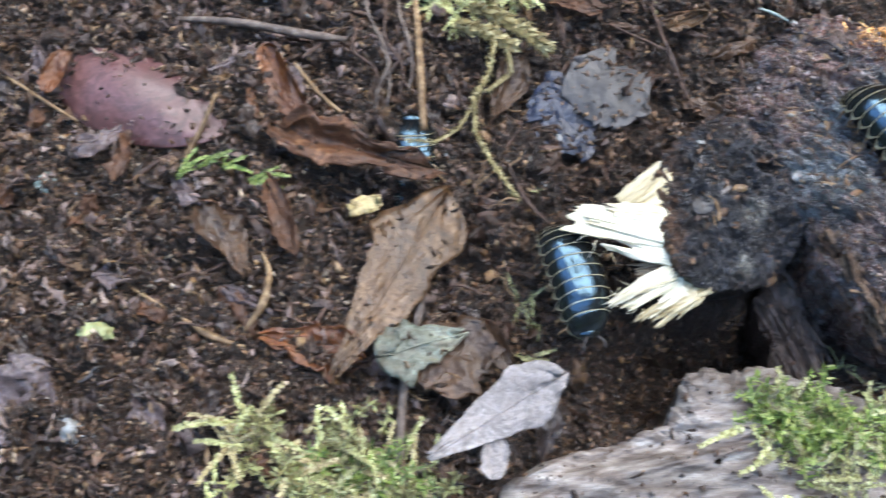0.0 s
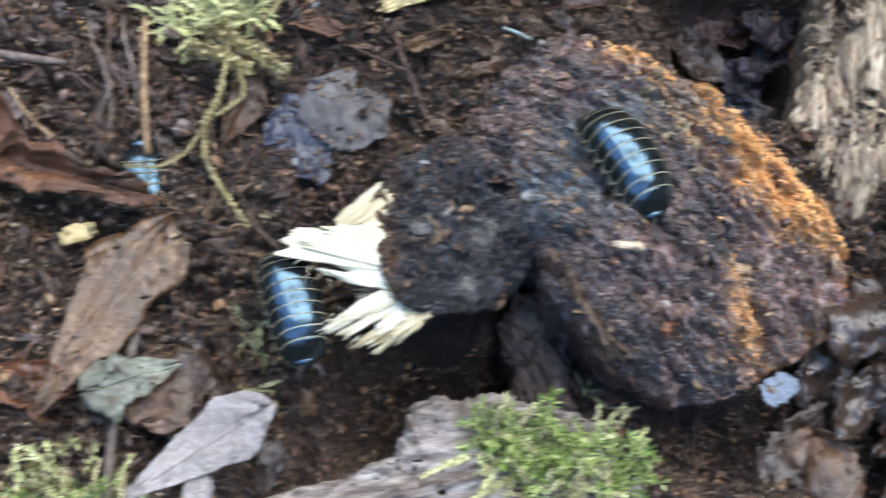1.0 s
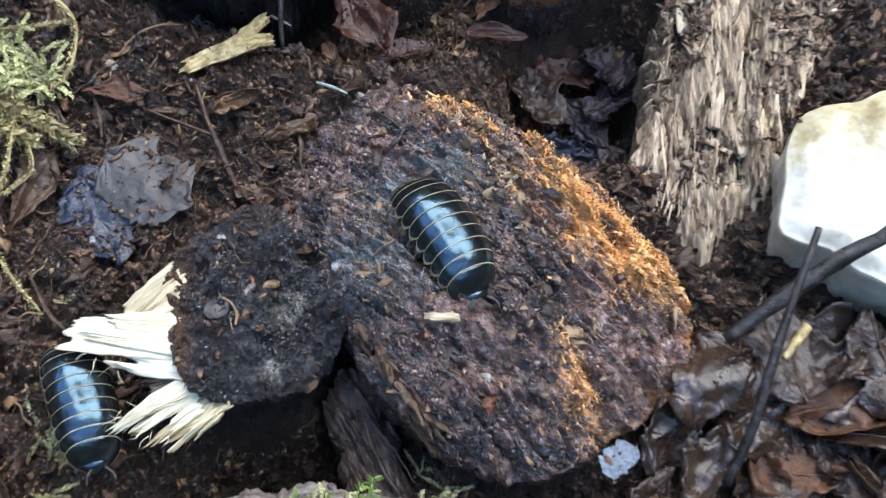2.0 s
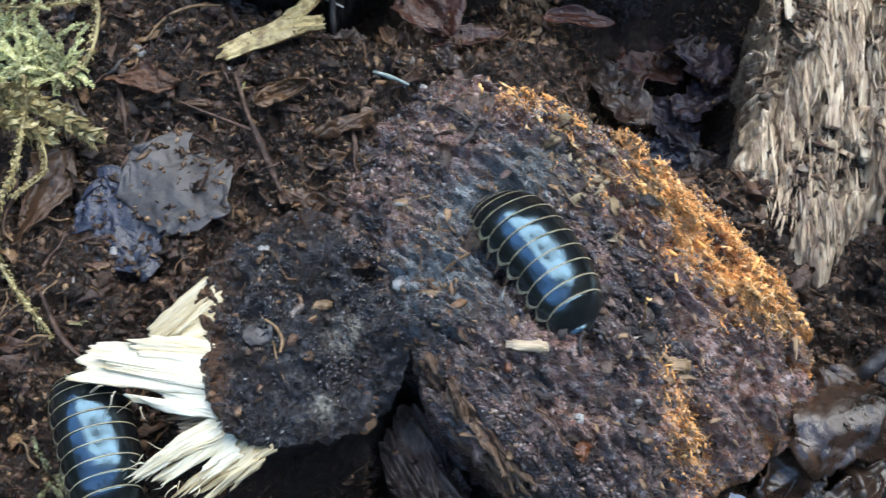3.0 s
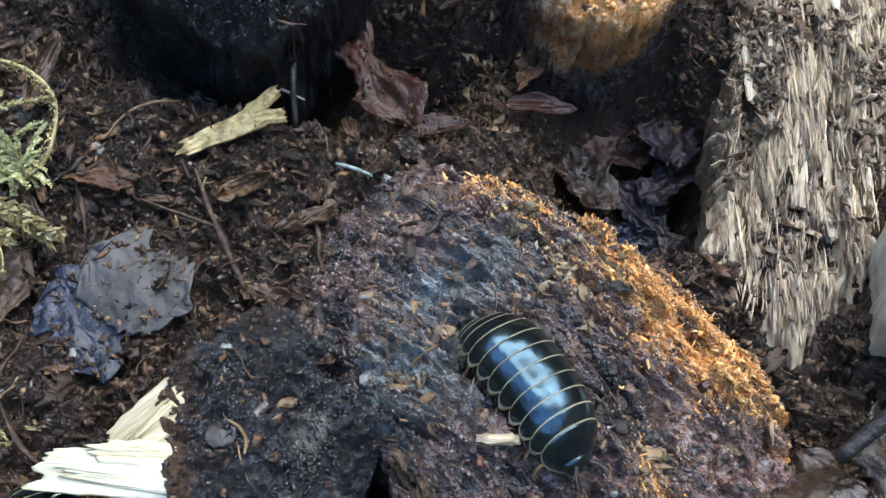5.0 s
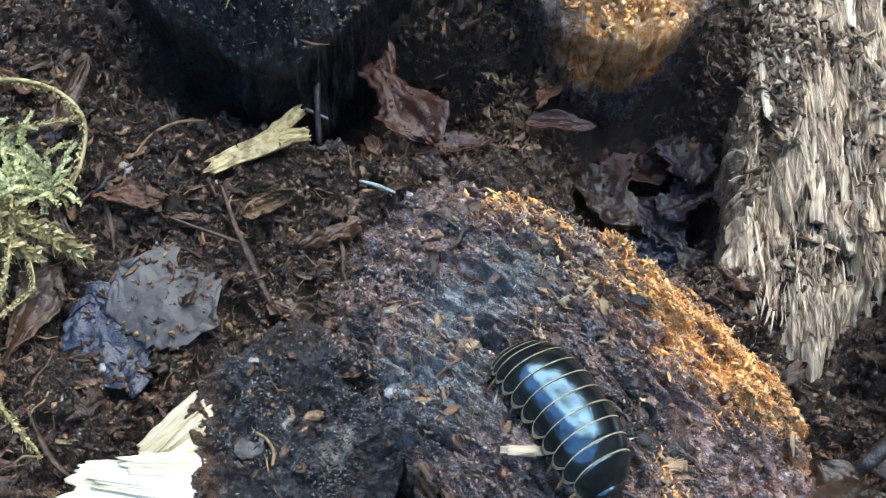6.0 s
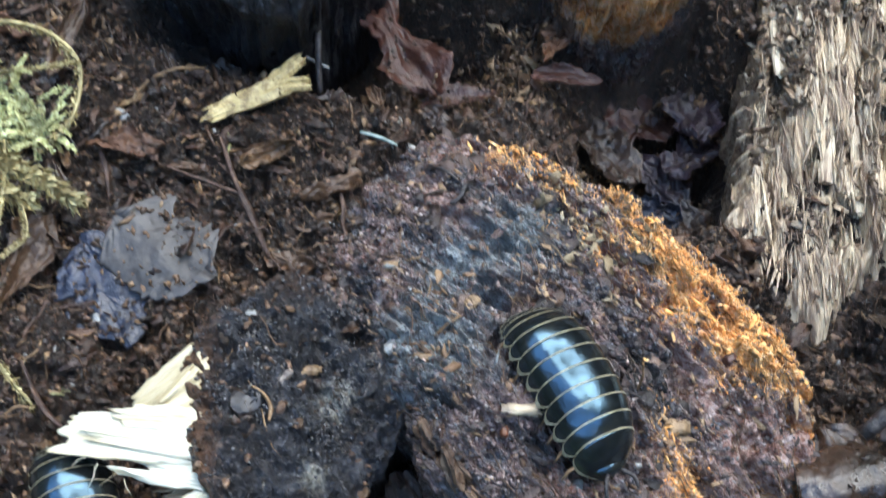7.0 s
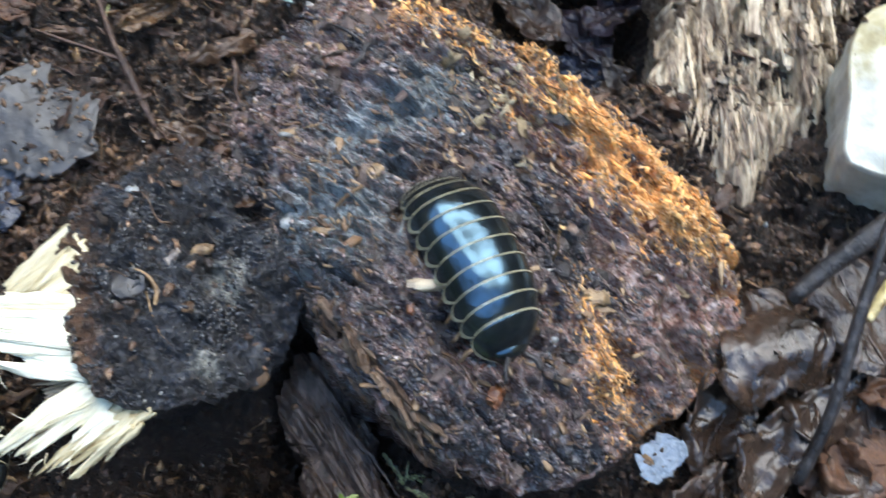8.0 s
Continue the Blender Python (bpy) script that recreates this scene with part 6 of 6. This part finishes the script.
def frond(label, points, radius, material, seed):
    """A thick golden moss shoot covered with scale leaves."""
    ob = thing("moss_frond", label, "moss", "golden moss fronds")
    pts = np.array(points, float)
    part("stem", tube("stem", pts, [radius * 0.5] * (len(pts) - 1) + [radius * 0.25], material, 7, 0.2, seed, 6), ob)
    t = np.linspace(0, len(pts) - 1.001, 64)
    i = t.astype(int)
    line = pts[i] + (pts[i + 1] - pts[i]) * (t - i)[:, None]
    way = pts[i + 1] - pts[i]
    verts, faces = [], []
    for p, w in zip(line, way):
        w = w / np.linalg.norm(w)
        for k in range(5):
            a = 2 * math.pi * (k + rng.uniform(0, 0.6)) / 5
            side = np.cross(w, (0.2, 0.1, 1.0))
            side = side / np.linalg.norm(side)
            out = side * math.cos(a) + np.cross(side, w) * math.sin(a)
            p = p + rng.normal(size=3) * radius * 0.18
            b, tip = p + out * radius * 0.3, p + out * radius * rng.uniform(0.7, 1.9) + w * radius * rng.uniform(0.6, 1.8)
            o = np.cross(out, w) * radius * 0.45
            n = len(verts)
            verts += [b - o * 0.5, p + out * radius * 0.9 + w * radius * 0.6 - o, tip, p + out * radius * 0.9 + w * radius * 0.6 + o]
            faces.append([n, n + 1, n + 2, n + 3])
    part("scale_leaves", mesh_from("scale_leaves", verts, faces, material, False), ob, kind="stuff")
    return ob


frond("thick golden moss frond with scale leaves", [(4, 90.5, 6), (8.5, 88.5, 6.5), (12, 86.3, 6), (15.2, 84.2, 4.8)], 0.95, MOSS_GOLD, 1)
frond("golden moss frond beside soil", [(2, 87.5, 6), (6, 86.4, 6), (10.6, 84.6, 4.6)], 0.85, MOSS_GOLD, 2)
frond("golden moss frond reaching over soil", [(7.5, 92, 6), (7.8, 86, 6.2), (6.6, 80, 5), (4.6, 76.5, 4)], 0.5, MOSS_GOLD, 3)
frond("thin golden moss frond hanging down", [(4.6, 76.5, 4.2), (4.8, 71, 4), (7.5, 66, 3.4), (10.8, 61.4, 2.4)], 0.40, MOSS_GOLD, 4)
frond("thin golden moss frond beside millipede", [(4.6, 76, 4.2), (2.4, 71.5, 5), (-1, 68.6, 6.6), (-5, 68.2, 8)], 0.30, MOSS_GOLD, 5)
frond("thin golden moss frond on soil", [(9, 86, 5), (10, 80.5, 4.5), (6.5, 77.5, 4.2)], 0.3, MOSS_GOLD, 6)
frond("curved golden moss runner over soil", [(0, 107, 5), (6, 108, 6.4), (12, 106, 6.4), (15.6, 101.5, 5.8), (14.6, 95, 4.6), (11, 91.5, 4)], 0.5, MOSS_GOLD, 7)
frond("short golden moss runner", [(4, 101.5, 6), (9, 101.0, 6.2), (15, 102.0, 6)], 0.35, MOSS_GOLD, 8)


# ---- loose soil, flakes and rootlets ----
def litter_weight(x, y):
    _, which = top_z(x, y)
    return np.where(which < 0, 1.0, np.where(which == 3, 0.0, np.where(which == 4, 0.08, np.where(which == 2, 0.02, 0.08))))


def clod_weight(x, y):
    return np.where(top_z(x, y)[1] < 0, 1.0, 0.0)


def flake_weight(x, y):
    which = top_z(x, y)[1]
    return np.where(which < 0, 1.0, np.where(which == 4, 0.06, np.where(which == 3, 0.0, 0.015)))


def litter(name, label, shape, n, size, turn, material, sink, low=(-72, 8), high=(134, 126), weight=litter_weight, uneven=0.25):
    at = spots(n, weight, low, high)
    z, _ = top_z(at[:, 0], at[:, 1])
    at = np.column_stack([at, z - sink])
    return tagged(new(name, heap(name, shape, at, size(n), turn(n), material, uneven)), label, "soil litter", kind="stuff")


litter("soil_crumbs", "dark crumbs of damp forest soil", nugget(), 40000, lambda n: sizes(n, 0.36, 0.55, 0.34, 0.7), lambda n: turns(n), CRUMB, 0.02, uneven=0.4)
litter("soil_clods", "dark clods of damp forest soil", clod(), 2600, lambda n: sizes(n, 0.7, 1.1, 0.65, 0.55), lambda n: turns(n), CLOD, 0.12, weight=clod_weight, uneven=0.4)
litter("fine_crumbs", "fine crumbs of damp forest soil", grain_bit(), 60000, lambda n: sizes(n, 0.26, 0.46, 0.24, 0.6), lambda n: turns(n), CRUMB, 0.0, (-72, 8), (112, 118), uneven=0.45)
litter("litter_flakes", "brown flakes of bark and leaf on soil", scale_flake(), 7000, lambda n: sizes(n, 0.34, 0.8, 0.7, 0.6), lambda n: turns(n), FLAKE, -0.12, weight=flake_weight, uneven=0.4)
litter("leaf_scraps", "scraps of torn leaf and bark on soil", scale_flake(), 2400, lambda n: sizes(n, 0.6, 1.3, 1.1, 0.55), lambda n: turns(n, 80), SCRAP, -0.3, weight=clod_weight, uneven=0.4)
litter("leaf_scraps", "pinkish brown scraps of leaf on soil", scale_flake(), 2600, lambda n: sizes(n, 0.55, 1.05, 1.0, 0.7), lambda n: turns(n), PINK_SCRAP, -0.3, (-72, 8), (4, 100), clod_weight, 0.4)
litter("wood_crumbs", "tan crumbs of wood before the decayed logs", scale_flake(), 420, lambda n: sizes(n, 0.4, 0.9, 0.9, 0.7), lambda n: turns(n), LITTER_TAN, -0.2, (62, 98), (78, 114), lambda x, y: np.exp(-(((x - 69) / 4.0) ** 2 + ((y - 106) / 5.0) ** 2)) * clod_weight(x, y), 0.4)
litter("wood_crumbs", "pale crumbs of wood in the leaf litter", grain_bit(), 3600, lambda n: sizes(n, 0.34, 0.65, 0.3, 0.7), lambda n: turns(n), WOOD_CRUMB, -0.1, (-72, 8), (2, 100), clod_weight, 0.45)
litter("rootlets", "fine brown rootlets and fibres on soil", hair(), 5000, lambda n: sizes(n, 0.09, 2.2, 0.09, 0.6), lambda n: turns(n, 45), FIBRE, -0.25, uneven=0.06)
litter("wood_crumbs", "light brown crumbs of rotten wood on soil", grain_bit(), 7000, lambda n: sizes(n, 0.42, 0.8, 0.36, 0.6), lambda n: turns(n), LITTER_TAN, -0.1, weight=clod_weight, uneven=0.4)
litter("grit", "tiny pale grit grains in soil", nugget(), 900, lambda n: sizes(n, 0.26, 0.34, 0.24, 0.5), lambda n: turns(n), GRIT, -0.15)


# ---- what moves ----
def motions():
    """The millipede creeps down the log, head first."""
    rows = [(0.0, 60.7, 66.1, 9.8, -66), (0.5, 60.6, 65.6, 10.0, -67), (1.0, 60.6, 64.9, 10.2, -68), (1.5, 60.7, 64.0, 10.5, -69), (1.7, 60.7, 63.5, 10.6, -69), (2.8, 61.4, 61.8, 11.4, -67), (3.0, 61.7, 61.5, 11.5, -66),
            (3.5, 62.2, 60.4, 11.9, -66), (4.0, 62.4, 59.3, 12.3, -66), (4.5, 62.8, 58.1, 12.7, -66), (6.0, 63.9, 55.0, 13.6, -67), (6.5, 64.2, 54.1, 13.8, -69), (7.0, 64.0, 53.7, 13.9, -71), (7.5, 63.8, 53.4, 14.0, -72), (8.0, 63.3, 53.4, 14.0, -74)]
    walk(walker, [(t, place(x + 0.9, y + 0.7, z + 1.6 - 0.10 * t, 9 - 0.8 * t, -17, heading - 90)) for t, x, y, z, heading in rows])


motions()
